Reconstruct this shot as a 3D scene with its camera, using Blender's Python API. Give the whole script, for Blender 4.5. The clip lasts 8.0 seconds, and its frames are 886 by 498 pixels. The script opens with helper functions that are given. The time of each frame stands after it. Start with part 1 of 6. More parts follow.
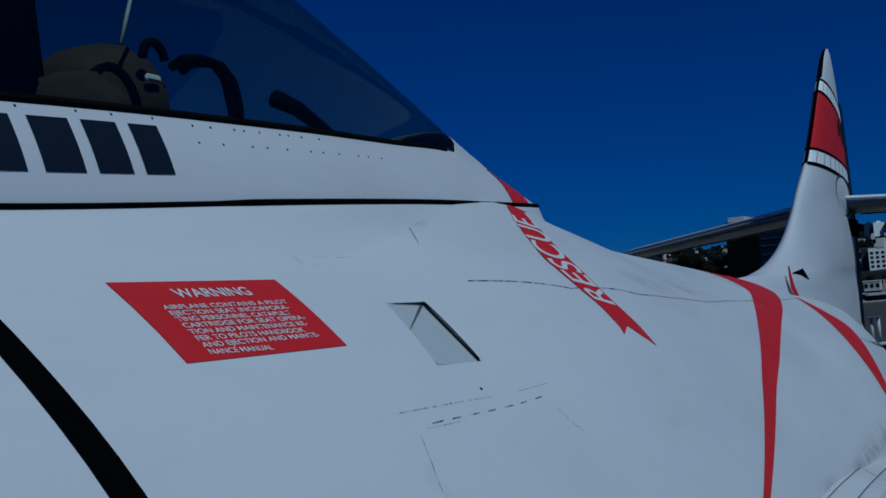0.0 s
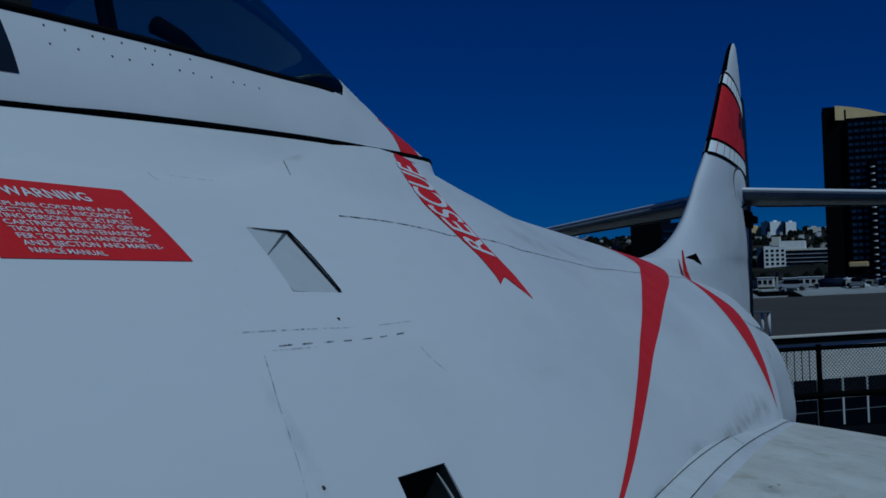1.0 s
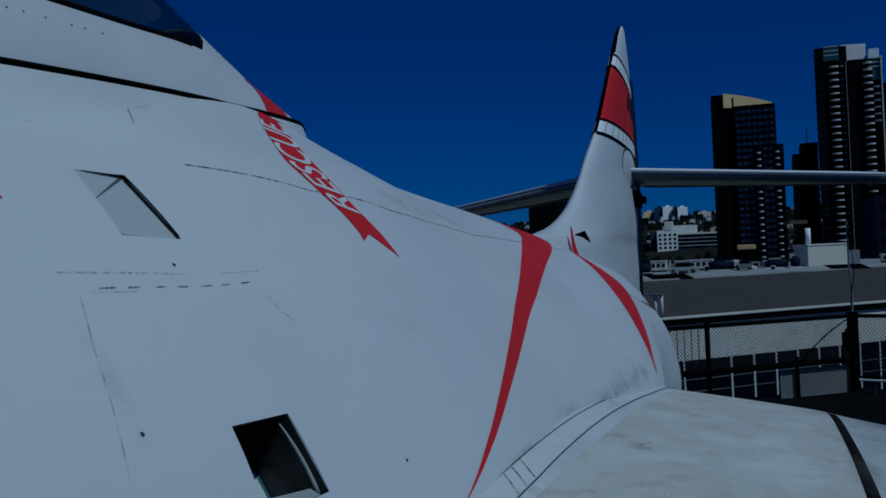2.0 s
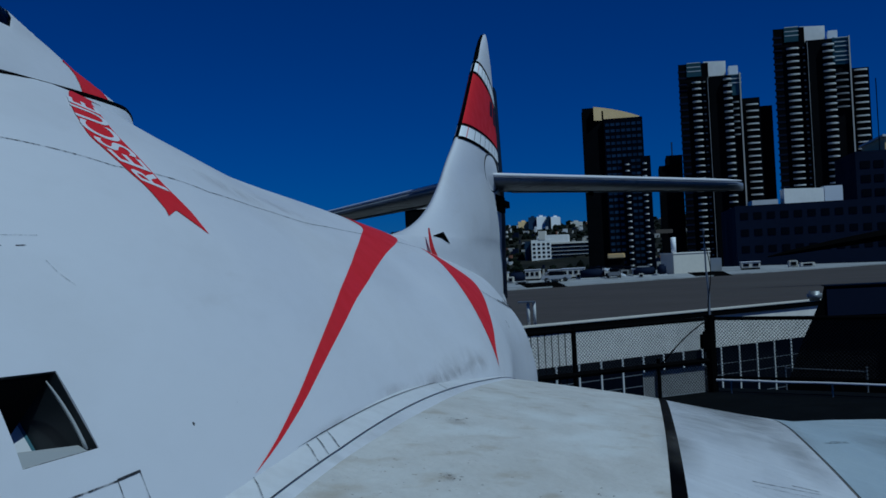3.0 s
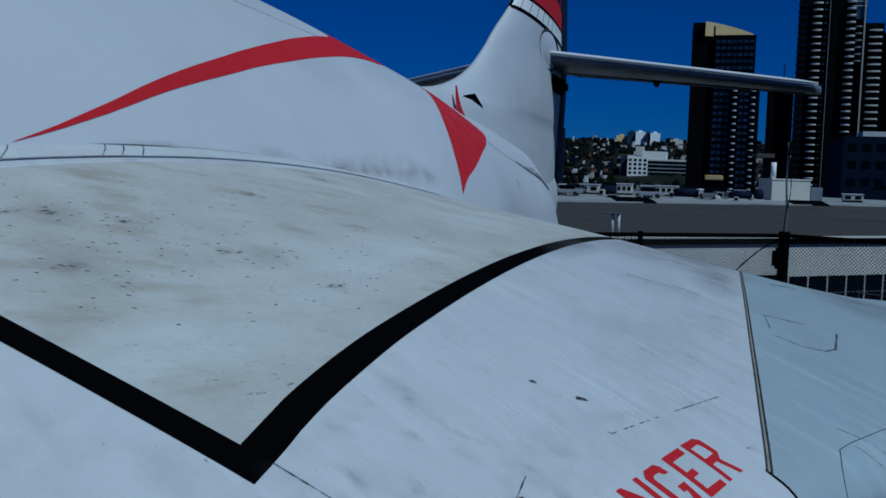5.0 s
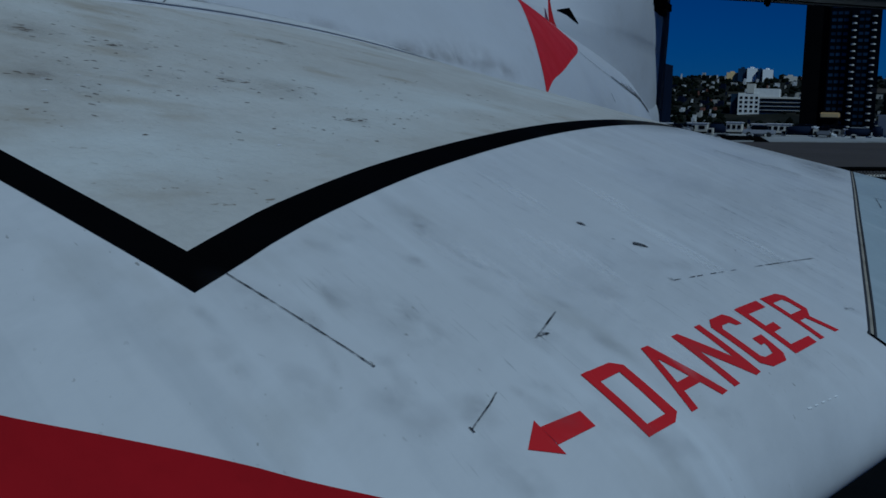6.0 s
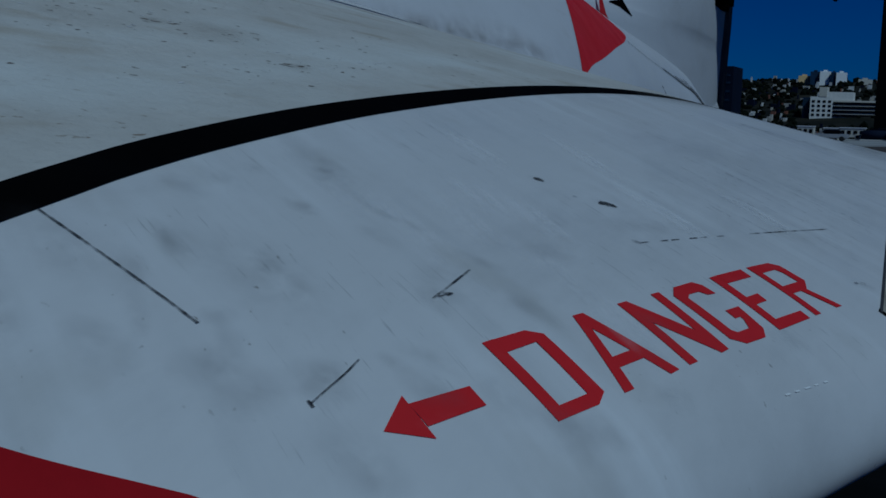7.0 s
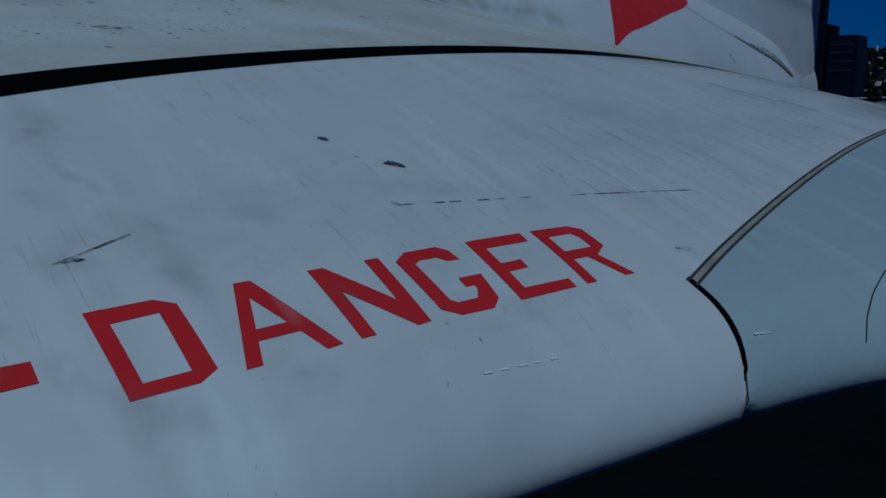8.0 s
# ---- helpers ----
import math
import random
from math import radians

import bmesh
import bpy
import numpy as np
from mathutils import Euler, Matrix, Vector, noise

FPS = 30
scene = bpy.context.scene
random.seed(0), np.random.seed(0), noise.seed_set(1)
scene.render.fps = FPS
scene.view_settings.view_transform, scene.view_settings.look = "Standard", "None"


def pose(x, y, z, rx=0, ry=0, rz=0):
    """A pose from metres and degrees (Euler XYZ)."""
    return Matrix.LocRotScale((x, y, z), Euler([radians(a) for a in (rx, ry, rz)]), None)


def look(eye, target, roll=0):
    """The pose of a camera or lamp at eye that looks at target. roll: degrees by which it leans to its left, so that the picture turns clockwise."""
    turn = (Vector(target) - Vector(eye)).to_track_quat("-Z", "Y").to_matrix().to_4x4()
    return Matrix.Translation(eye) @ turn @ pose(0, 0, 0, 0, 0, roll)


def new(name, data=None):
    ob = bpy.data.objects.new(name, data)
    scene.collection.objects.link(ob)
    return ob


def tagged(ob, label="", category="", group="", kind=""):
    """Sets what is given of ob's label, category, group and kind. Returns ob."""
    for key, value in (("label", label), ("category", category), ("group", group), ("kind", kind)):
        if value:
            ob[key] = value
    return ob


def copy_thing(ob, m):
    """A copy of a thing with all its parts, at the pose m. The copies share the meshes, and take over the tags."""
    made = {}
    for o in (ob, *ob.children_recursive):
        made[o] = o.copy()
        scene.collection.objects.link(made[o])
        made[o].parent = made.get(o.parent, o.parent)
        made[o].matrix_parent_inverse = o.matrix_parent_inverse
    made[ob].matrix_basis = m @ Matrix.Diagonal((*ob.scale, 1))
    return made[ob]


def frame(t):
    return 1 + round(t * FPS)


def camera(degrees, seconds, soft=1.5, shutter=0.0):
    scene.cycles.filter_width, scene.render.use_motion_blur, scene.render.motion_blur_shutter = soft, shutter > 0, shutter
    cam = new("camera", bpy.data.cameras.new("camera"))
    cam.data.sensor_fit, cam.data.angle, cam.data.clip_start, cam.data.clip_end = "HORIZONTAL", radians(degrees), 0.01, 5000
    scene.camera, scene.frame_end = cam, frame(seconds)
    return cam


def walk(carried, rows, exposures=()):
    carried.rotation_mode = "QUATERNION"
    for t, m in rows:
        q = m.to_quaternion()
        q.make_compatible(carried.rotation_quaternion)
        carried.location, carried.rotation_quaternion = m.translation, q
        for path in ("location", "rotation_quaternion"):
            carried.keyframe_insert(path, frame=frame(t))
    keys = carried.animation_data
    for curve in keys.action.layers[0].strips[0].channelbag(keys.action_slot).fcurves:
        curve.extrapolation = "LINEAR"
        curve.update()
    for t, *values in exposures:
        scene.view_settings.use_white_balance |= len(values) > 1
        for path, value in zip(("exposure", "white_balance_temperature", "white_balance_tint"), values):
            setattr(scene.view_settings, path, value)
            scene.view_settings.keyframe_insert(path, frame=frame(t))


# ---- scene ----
cam = camera(48.0, 8.0, soft=1.6)
PATH = [
    (0, (0.42, 0.412, 2.038), (-0.547, 2.159, 2.148), -4.7),
    (0.5, (0.423, 0.436, 2.016), (-0.478, 2.219, 2.092), -3.4),
    (1, (0.437, 0.459, 1.993), (-0.369, 2.288, 2.049), -1.9),
    (1.5, (0.441, 0.483, 1.973), (-0.294, 2.342, 2.052), -1.8),
    (2, (0.465, 0.508, 1.954), (-0.156, 2.409, 1.976), -2.6),
    (2.2, (0.479, 0.514, 1.946), (-0.078, 2.435, 1.951), -2.0),
    (3.3, (0.573, 0.502, 1.884), (0.236, 2.473, 1.917), -2.5),
    (3.5, (0.585, 0.513, 1.867), (0.254, 2.485, 1.894), -1.4),
    (4, (0.7, 0.516, 1.843), (0.286, 2.472, 1.903), -0.5),
    (4.5, (0.804, 0.564, 1.772), (0.35, 2.511, 1.729), 1.3),
    (4.7, (0.835, 0.584, 1.735), (0.339, 2.519, 1.629), 1.6),
    (5.8, (0.887, 0.72, 1.609), (0.176, 2.575, 1.374), 1.4),
    (6, (0.884, 0.752, 1.59), (0.138, 2.586, 1.309), 1.1),
    (6.5, (0.884, 0.806, 1.565), (0.129, 2.629, 1.241), 1.0),
    (7, (0.923, 0.873, 1.55), (0.06, 2.655, 1.273), 1.2),
    (7.5, (1.006, 0.941, 1.546), (-0.016, 2.638, 1.273), 0.5),
    (8, (1.068, 1.011, 1.535), (0.012, 2.68, 1.22), -0.5),
]
walk(cam, [(t, look(eye, target, roll)) for t, eye, target, roll in PATH],
     exposures=[(0.0, -1.53, 4820, -12), (0.5, -1.73, 4690, -13), (1.0, -1.80, 4690, -13), (2.0, -1.83, 4690, -13), (3.4, -1.18, 4820, -12), (4.6, -1.18, 4820, -12), (5.8, -1.82, 4820, -12), (6.5, -2.13, 4690, -13), (7.0, -2.20, 4690, -13), (8.0, -2.20, 4690, -13)])

# ---- light ----
SUN_DIR = Vector((0.51, -0.29, 0.81)).normalized()
sun = new("sun", bpy.data.lights.new("sun", "SUN"))
sun.data.energy, sun.data.angle, sun.data.color = 4.4, radians(0.5), (1.0, 0.95, 0.90)
sun.rotation_mode = "QUATERNION"
sun.rotation_quaternion = SUN_DIR.to_track_quat("Z", "Y")
world = bpy.data.worlds.new("world")
scene.world = world
world.use_nodes = True
wn = world.node_tree
sky = wn.nodes.new("ShaderNodeTexSky")
sky.sky_type, sky.sun_disc = "NISHITA", False
sky.sun_elevation = math.asin(SUN_DIR.z)
sky.sun_rotation = math.atan2(SUN_DIR.x, SUN_DIR.y)
sky.altitude, sky.air_density, sky.dust_density, sky.ozone_density = 0, 0.8, 0.0, 4.0
back = wn.nodes["Background"]
back.inputs["Strength"].default_value = 0.068
deep = wn.nodes.new("ShaderNodeMix")
deep.data_type, deep.blend_type = "RGBA", "MULTIPLY"
deep.inputs[0].default_value, deep.inputs[7].default_value = 1.0, (0.13, 0.36, 1.0, 1)
wn.links.new(sky.outputs["Color"], deep.inputs[6])
wn.links.new(deep.outputs[2], back.inputs["Color"])

# ---- materials ----


def material(name, color, rough=0.5, metal=0.0, vary=0.12, scale=6.0, bump=0.0, bump_scale=60.0, stain=None, stain_amount=0.0, stain_scale=2.5, stretch=(1, 1, 1), random_tint=0.0, spec=0.5):
    """Two scales of noise on a base colour, with optional stains and fine relief."""
    mat = bpy.data.materials.new(name)
    mat.use_nodes = True
    nt = mat.node_tree
    bsdf = nt.nodes["Principled BSDF"]
    bsdf.inputs["Roughness"].default_value = rough
    bsdf.inputs["Metallic"].default_value = metal
    bsdf.inputs["Specular IOR Level"].default_value = spec
    coord = nt.nodes.new("ShaderNodeTexCoord")
    mapping = nt.nodes.new("ShaderNodeMapping")
    mapping.inputs["Scale"].default_value = stretch
    nt.links.new(coord.outputs["Object"], mapping.inputs["Vector"])

    def noise_tex(s, detail=4.0, rough_=0.55):
        n = nt.nodes.new("ShaderNodeTexNoise")
        n.inputs["Scale"].default_value, n.inputs["Detail"].default_value, n.inputs["Roughness"].default_value = s, detail, rough_
        nt.links.new(mapping.outputs["Vector"], n.inputs["Vector"])
        return n

    def mix(kind, a, b, factor):
        m = nt.nodes.new("ShaderNodeMix")
        m.data_type, m.blend_type = "RGBA", kind
        for socket, value in ((m.inputs[0], factor), (m.inputs[6], a), (m.inputs[7], b)):
            if hasattr(value, "is_output"):
                nt.links.new(value, socket)
            else:
                socket.default_value = value
        return m.outputs[2]

    def ramp(source, lo, hi, a, b):
        r = nt.nodes.new("ShaderNodeMapRange")
        r.inputs["From Min"].default_value, r.inputs["From Max"].default_value = lo, hi
        r.inputs["To Min"].default_value, r.inputs["To Max"].default_value = a, b
        nt.links.new(source, r.inputs["Value"])
        return r.outputs["Result"]

    base = (*color, 1)
    dark = tuple(c * (1 - 2 * vary) for c in color) + (1,)
    big, fine = noise_tex(scale), noise_tex(scale * 9)
    out = mix("MIX", base, dark, ramp(big.outputs["Fac"], 0.35, 0.75, 0.0, 0.7))
    out = mix("MIX", out, dark, ramp(fine.outputs["Fac"], 0.45, 0.8, 0.0, 0.5))
    if stain_amount:
        s1 = noise_tex(stain_scale, 8.0, 0.65)
        out = mix("MIX", out, (*stain, 1), ramp(s1.outputs["Fac"], 0.5, 0.78, 0.0, stain_amount))
    if random_tint:
        info = nt.nodes.new("ShaderNodeObjectInfo")
        tint = nt.nodes.new("ShaderNodeCombineColor")
        for k in range(3):
            nt.links.new(ramp(info.outputs["Random"], 0, 1, 1 - random_tint, 1.0), tint.inputs[k])
        out = mix("MULTIPLY", out, tint.outputs["Color"], 1.0)
    nt.links.new(out, bsdf.inputs["Base Color"])
    nt.links.new(ramp(big.outputs["Fac"], 0.3, 0.7, max(rough - 0.08, 0.02), min(rough + 0.1, 1)), bsdf.inputs["Roughness"])
    if bump:
        b = nt.nodes.new("ShaderNodeBump")
        b.inputs["Strength"].default_value, b.inputs["Distance"].default_value = bump, 0.003
        nt.links.new(noise_tex(bump_scale, 5.0).outputs["Fac"], b.inputs["Height"])
        nt.links.new(b.outputs["Normal"], bsdf.inputs["Normal"])
    return mat


WHITE = material("white_paint", (0.74, 0.73, 0.75), 0.42, vary=0.03, scale=5, bump=0.08, bump_scale=14, stain=(0.46, 0.43, 0.40), stain_amount=0.28, stain_scale=3.0, stretch=(1, 0.5, 1))
WING = material("wing_paint", (0.72, 0.71, 0.72), 0.45, vary=0.05, scale=8, bump=0.1, bump_scale=20, stain=(0.36, 0.36, 0.37), stain_amount=0.45, stain_scale=5.0, stretch=(1.6, 0.55, 1))
BEIGE = material("walkway_coating", (0.60, 0.575, 0.54), 0.85, vary=0.10, scale=14, bump=0.6, bump_scale=160, stain=(0.40, 0.36, 0.31), stain_amount=0.5, stain_scale=9, stretch=(1, 0.8, 1))
OUTERWING = material("outer_wing_paint", (0.47, 0.53, 0.56), 0.45, vary=0.06, scale=8, bump=0.22, bump_scale=70, stain=(0.34, 0.36, 0.37), stain_amount=0.4, stain_scale=6.0, stretch=(1.6, 0.55, 1))
STRIP = material("joint_strip_paint", (0.72, 0.71, 0.71), 0.5, vary=0.05, scale=12, stain=(0.35, 0.33, 0.3), stain_amount=0.35, stain_scale=14)
RED = material("red_paint", (0.62, 0.022, 0.030), 0.55, spec=0.12, vary=0.08, scale=9, stain=(0.42, 0.05, 0.05), stain_amount=0.2, stain_scale=7)
# The red again, darkened for the shade where the intake lip rolls under.
LIPSHADE = material("shaded_lip_red", (0.36, 0.006, 0.013), 0.6, spec=0.08, vary=0.12, scale=9, stain=(0.16, 0.02, 0.02), stain_amount=0.3, stain_scale=6)
BLACK = material("black_paint", (0.0022, 0.0022, 0.0026), 0.8, vary=0.2, scale=12, spec=0.02)
NAVY = material("navy_lettering", (0.008, 0.014, 0.03), 0.6, vary=0.1, spec=0.2)
LETTER = material("white_lettering", (0.78, 0.76, 0.78), 0.5, vary=0.04)
GREYPAINT = material("grey_recess_paint", (0.57, 0.57, 0.58), 0.5, vary=0.05)
RECESS = material("dark_recess", (0.012, 0.015, 0.018), 0.45, vary=0.15)
SCOOPSHADE = material("scoop_shade_grey", (0.11, 0.11, 0.12), 0.6, vary=0.08)
GRIME = material("dark_grime", (0.05, 0.05, 0.055), 0.8, vary=0.3, scale=40)
SEALANT = material("aged_sealant", (0.40, 0.36, 0.30), 0.8, vary=0.3, scale=40, bump=0.3)
METAL = material("bare_metal", (0.55, 0.55, 0.56), 0.25, metal=1.0, vary=0.1)
# Streaked white paint taken down to grey for the stabilizer's shaded underside.
STAB = material("stabilizer_shade_paint", (0.24, 0.25, 0.265), 0.32, vary=0.1, scale=5, stain=(0.10, 0.10, 0.10), stain_amount=0.7, stain_scale=3.0, stretch=(0.35, 2.2, 1))
COCKPIT = material("cockpit_black", (0.004, 0.004, 0.005), 0.85, spec=0.04, vary=0.2, scale=20)
TAN = material("tan_canvas", (0.040, 0.026, 0.017), 0.9, vary=0.2, scale=18, bump=0.4)
DECK = material("deck_coating", (0.006, 0.007, 0.008), 0.95, spec=0.03, vary=0.25, scale=1.5, bump=0.5, bump_scale=40)
CONCRETE = material("concrete_wall", (0.80, 0.76, 0.70), 0.85, vary=0.1, scale=0.4, stain=(0.25, 0.24, 0.22), stain_amount=0.4, stain_scale=0.25)
ROOF = material("bitumen_roof", (0.066, 0.053, 0.042), 0.9, vary=0.2, scale=0.12, stain=(0.10, 0.09, 0.08), stain_amount=0.5, stain_scale=0.06)
STEEL = material("galvanised_steel", (0.32, 0.33, 0.34), 0.45, metal=0.6, vary=0.12, scale=30)
DARKSTEEL = material("black_steel", (0.003, 0.003, 0.0034), 0.85, spec=0.02, vary=0.2, scale=10)
GROUND = material("harbour_ground", (0.05, 0.05, 0.05), 0.9, vary=0.25, scale=0.02, stain=(0.05, 0.06, 0.05), stain_amount=0.6, stain_scale=0.01)
HILL = material("dry_hillside", (0.016, 0.017, 0.013), 0.95, spec=0.1, vary=0.3, scale=0.03, stain=(0.09, 0.08, 0.06), stain_amount=0.5, stain_scale=0.02)
LEAF = material("dark_foliage", (0.008, 0.011, 0.007), 0.95, spec=0.05, vary=0.3, scale=0.6)
PLASTER = material("pale_plaster", (0.70, 0.66, 0.58), 0.85, vary=0.08, scale=0.2, random_tint=0.2)
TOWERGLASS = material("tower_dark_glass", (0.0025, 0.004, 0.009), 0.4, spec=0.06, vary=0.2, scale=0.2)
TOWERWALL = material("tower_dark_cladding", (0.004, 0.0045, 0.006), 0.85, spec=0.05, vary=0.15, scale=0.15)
SLAB = material("balcony_slab", (0.80, 0.78, 0.74), 0.7, vary=0.08, scale=0.5)
OCHRE = material("ochre_cladding", (0.80, 0.58, 0.28), 0.7, vary=0.08, scale=0.2)
TERRACOTTA = material("terracotta_roof", (0.28, 0.12, 0.08), 0.85, vary=0.15, scale=0.3)
CARPAINT = material("car_paint", (0.5, 0.5, 0.52), 0.3, vary=0.03, random_tint=0.85)
RUBBER = material("tyre_rubber", (0.02, 0.02, 0.02), 0.8)


def glass_material():
    mat = bpy.data.materials.new("tinted_canopy_glass")
    mat.use_nodes = True
    nt = mat.node_tree
    nt.nodes.remove(nt.nodes["Principled BSDF"])
    clear, gloss, mixer, facing = (nt.nodes.new("ShaderNode" + n) for n in ("BsdfTransparent", "BsdfGlossy", "MixShader", "LayerWeight"))
    clear.inputs["Color"].default_value = (0.50, 0.60, 0.57, 1)
    gloss.inputs["Roughness"].default_value = 0.03
    power, scale = nt.nodes.new("ShaderNodeMath"), nt.nodes.new("ShaderNodeMapRange")
    power.operation = "POWER"
    power.inputs[1].default_value = 5.0
    facing.inputs["Blend"].default_value = 0.5
    scale.inputs["To Min"].default_value, scale.inputs["To Max"].default_value = 0.04, 0.40
    nt.links.new(facing.outputs["Facing"], power.inputs[0])
    nt.links.new(power.outputs[0], scale.inputs["Value"])
    nt.links.new(scale.outputs["Result"], mixer.inputs[0])
    nt.links.new(clear.outputs[0], mixer.inputs[1])
    nt.links.new(gloss.outputs[0], mixer.inputs[2])
    nt.links.new(mixer.outputs[0], nt.nodes["Material Output"].inputs["Surface"])
    return mat


GLASS = glass_material()


def weather(mat, color, along, across, angle, lo, hi, amount, mask=0.0, mask_lo=0.45, mask_hi=0.6, seed=0.0, detail=4.0):
    """Lay streaks or flecks over a material: along and across are their sizes in metres, angle their run in degrees from x."""
    nt = mat.node_tree
    bsdf = nt.nodes["Principled BSDF"]
    coord, mapping, tex, fac, mixer = (nt.nodes.new("ShaderNode" + n) for n in ("TexCoord", "Mapping", "TexNoise", "MapRange", "Mix"))
    mapping.vector_type = "TEXTURE"
    mapping.inputs["Location"].default_value = (seed, seed * 0.7, seed * 0.3)
    mapping.inputs["Rotation"].default_value = (0, 0, radians(angle))
    mapping.inputs["Scale"].default_value = (along, across, along)
    tex.inputs["Scale"].default_value, tex.inputs["Detail"].default_value = 1.0, detail
    nt.links.new(coord.outputs["Object"], mapping.inputs["Vector"])
    nt.links.new(mapping.outputs["Vector"], tex.inputs["Vector"])
    for name, value in (("From Min", lo), ("From Max", hi), ("To Min", 0.0), ("To Max", amount)):
        fac.inputs[name].default_value = value
    nt.links.new(tex.outputs["Fac"], fac.inputs["Value"])
    out = fac.outputs["Result"]
    if mask:
        area, gate, times = (nt.nodes.new("ShaderNode" + n) for n in ("TexNoise", "MapRange", "Math"))
        area.inputs["Scale"].default_value, area.inputs["Detail"].default_value = mask, 2.0
        gate.inputs["From Min"].default_value, gate.inputs["From Max"].default_value = mask_lo, mask_hi
        nt.links.new(coord.outputs["Object"], area.inputs["Vector"])
        nt.links.new(area.outputs["Fac"], gate.inputs["Value"])
        times.operation = "MULTIPLY"
        nt.links.new(out, times.inputs[0])
        nt.links.new(gate.outputs["Result"], times.inputs[1])
        out = times.outputs[0]
    mixer.data_type = "RGBA"
    before = bsdf.inputs["Base Color"].links[0].from_socket
    nt.links.new(out, mixer.inputs[0])
    nt.links.new(before, mixer.inputs[6])
    mixer.inputs[7].default_value = (*color, 1)
    nt.links.new(mixer.outputs[2], bsdf.inputs["Base Color"])


def worn_material(name, color, lo, hi, least, most, scale, smudge=False, stretch=(1, 1, 1), vary=0.2):
    """A mark that is broken by noise; a smudge also fades towards its rim."""
    mat = material(name, color, 0.8, vary=vary, scale=40, spec=0.2)
    nt = mat.node_tree
    bsdf = nt.nodes["Principled BSDF"]
    coord, mapping, tex, fac = (nt.nodes.new("ShaderNode" + n) for n in ("TexCoord", "Mapping", "TexNoise", "MapRange"))
    mapping.inputs["Scale"].default_value = stretch
    tex.inputs["Scale"].default_value, tex.inputs["Detail"].default_value, tex.inputs["Roughness"].default_value = scale, 6.0, 0.65
    nt.links.new(coord.outputs["Object"], mapping.inputs["Vector"])
    nt.links.new(mapping.outputs["Vector"], tex.inputs["Vector"])
    for key, value in (("From Min", lo), ("From Max", hi), ("To Min", least), ("To Max", most)):
        fac.inputs[key].default_value = value
    nt.links.new(tex.outputs["Fac"], fac.inputs["Value"])
    out = fac.outputs["Result"]
    if smudge:
        spread, rim, times = (nt.nodes.new("ShaderNode" + n) for n in ("VectorMath", "MapRange", "Math"))
        centre = nt.nodes.new("ShaderNodeVectorMath")
        centre.operation, spread.operation, times.operation = "SUBTRACT", "LENGTH", "MULTIPLY"
        centre.inputs[1].default_value = (0.5, 0.5, 0.0)
        nt.links.new(coord.outputs["UV"], centre.inputs[0])
        nt.links.new(centre.outputs[0], spread.inputs[0])
        for key, value in (("From Min", 0.08), ("From Max", 0.48), ("To Min", 1.0), ("To Max", 0.0)):
            rim.inputs[key].default_value = value
        nt.links.new(spread.outputs["Value"], rim.inputs["Value"])
        nt.links.new(out, times.inputs[0])
        nt.links.new(rim.outputs["Result"], times.inputs[1])
        out = times.outputs[0]
    nt.links.new(out, bsdf.inputs["Alpha"])
    return mat


STREAK = -22
weather(WING, (0.84, 0.84, 0.86), 0.22, 0.022, STREAK, 0.48, 0.75, 0.50, 5.0, 0.36, 0.56, 1.3)
weather(WING, (0.40, 0.41, 0.43), 0.25, 0.026, STREAK, 0.50, 0.80, 0.40, 4.0, 0.42, 0.60, 4.1)
weather(WING, (0.17, 0.17, 0.18), 0.026, 0.0018, STREAK, 0.64, 0.74, 0.55, 6.0, 0.50, 0.64, 7.7)
weather(WING, (0.22, 0.20, 0.18), 0.006, 0.004, STREAK, 0.69, 0.74, 0.7, 7.0, 0.50, 0.62, 2.9)
weather(WING, (0.42, 0.40, 0.36), 0.10, 0.07, STREAK, 0.58, 0.80, 0.5, 0.0, seed=6.2)
weather(OUTERWING, (0.20, 0.20, 0.20), 0.020, 0.0016, STREAK, 0.64, 0.74, 0.5, 6.0, 0.50, 0.64, 3.7)
weather(OUTERWING, (0.66, 0.70, 0.72), 0.20, 0.03, STREAK, 0.50, 0.75, 0.45, 4.0, 0.4, 0.6, 6.1)
weather(BEIGE, (0.20, 0.15, 0.10), 0.010, 0.005, 65, 0.66, 0.72, 0.8, 8.0, 0.50, 0.62, 3.3)
weather(BEIGE, (0.36, 0.30, 0.22), 0.10, 0.04, 60, 0.56, 0.76, 0.75, 0.0, seed=5.1, detail=7.0)
weather(BEIGE, (0.72, 0.73, 0.72), 0.25, 0.10, 70, 0.52, 0.75, 0.6, 0.0, seed=8.4)
weather(BEIGE, (0.85, 0.84, 0.82), 0.006, 0.003, 65, 0.72, 0.76, 0.8, 9.0, 0.5, 0.6, 9.3)
weather(WHITE, (0.45, 0.40, 0.34), 0.05, 0.22, 5, 0.62, 0.84, 0.35, 2.0, 0.46, 0.64, 2.2, 6.0)
weather(WHITE, (0.30, 0.29, 0.28), 0.005, 0.003, 30, 0.72, 0.76, 0.5, 5.0, 0.54, 0.66, 5.5)
weather(RED, (0.60, 0.09, 0.10), 0.03, 0.012, 40, 0.58, 0.78, 0.22, 0.0, seed=3.1)
weather(DECK, (0.009, 0.009, 0.0095), 0.6, 0.3, 10, 0.55, 0.75, 0.4, 0.0, seed=1.1)
FLECK = worn_material("brown_fleck", (0.13, 0.095, 0.065), 0.35, 0.6, 0.25, 0.85, 200)
WORN = worn_material("worn_dark_line", (0.05, 0.05, 0.055), 0.36, 0.60, 0.10, 0.92, 120)
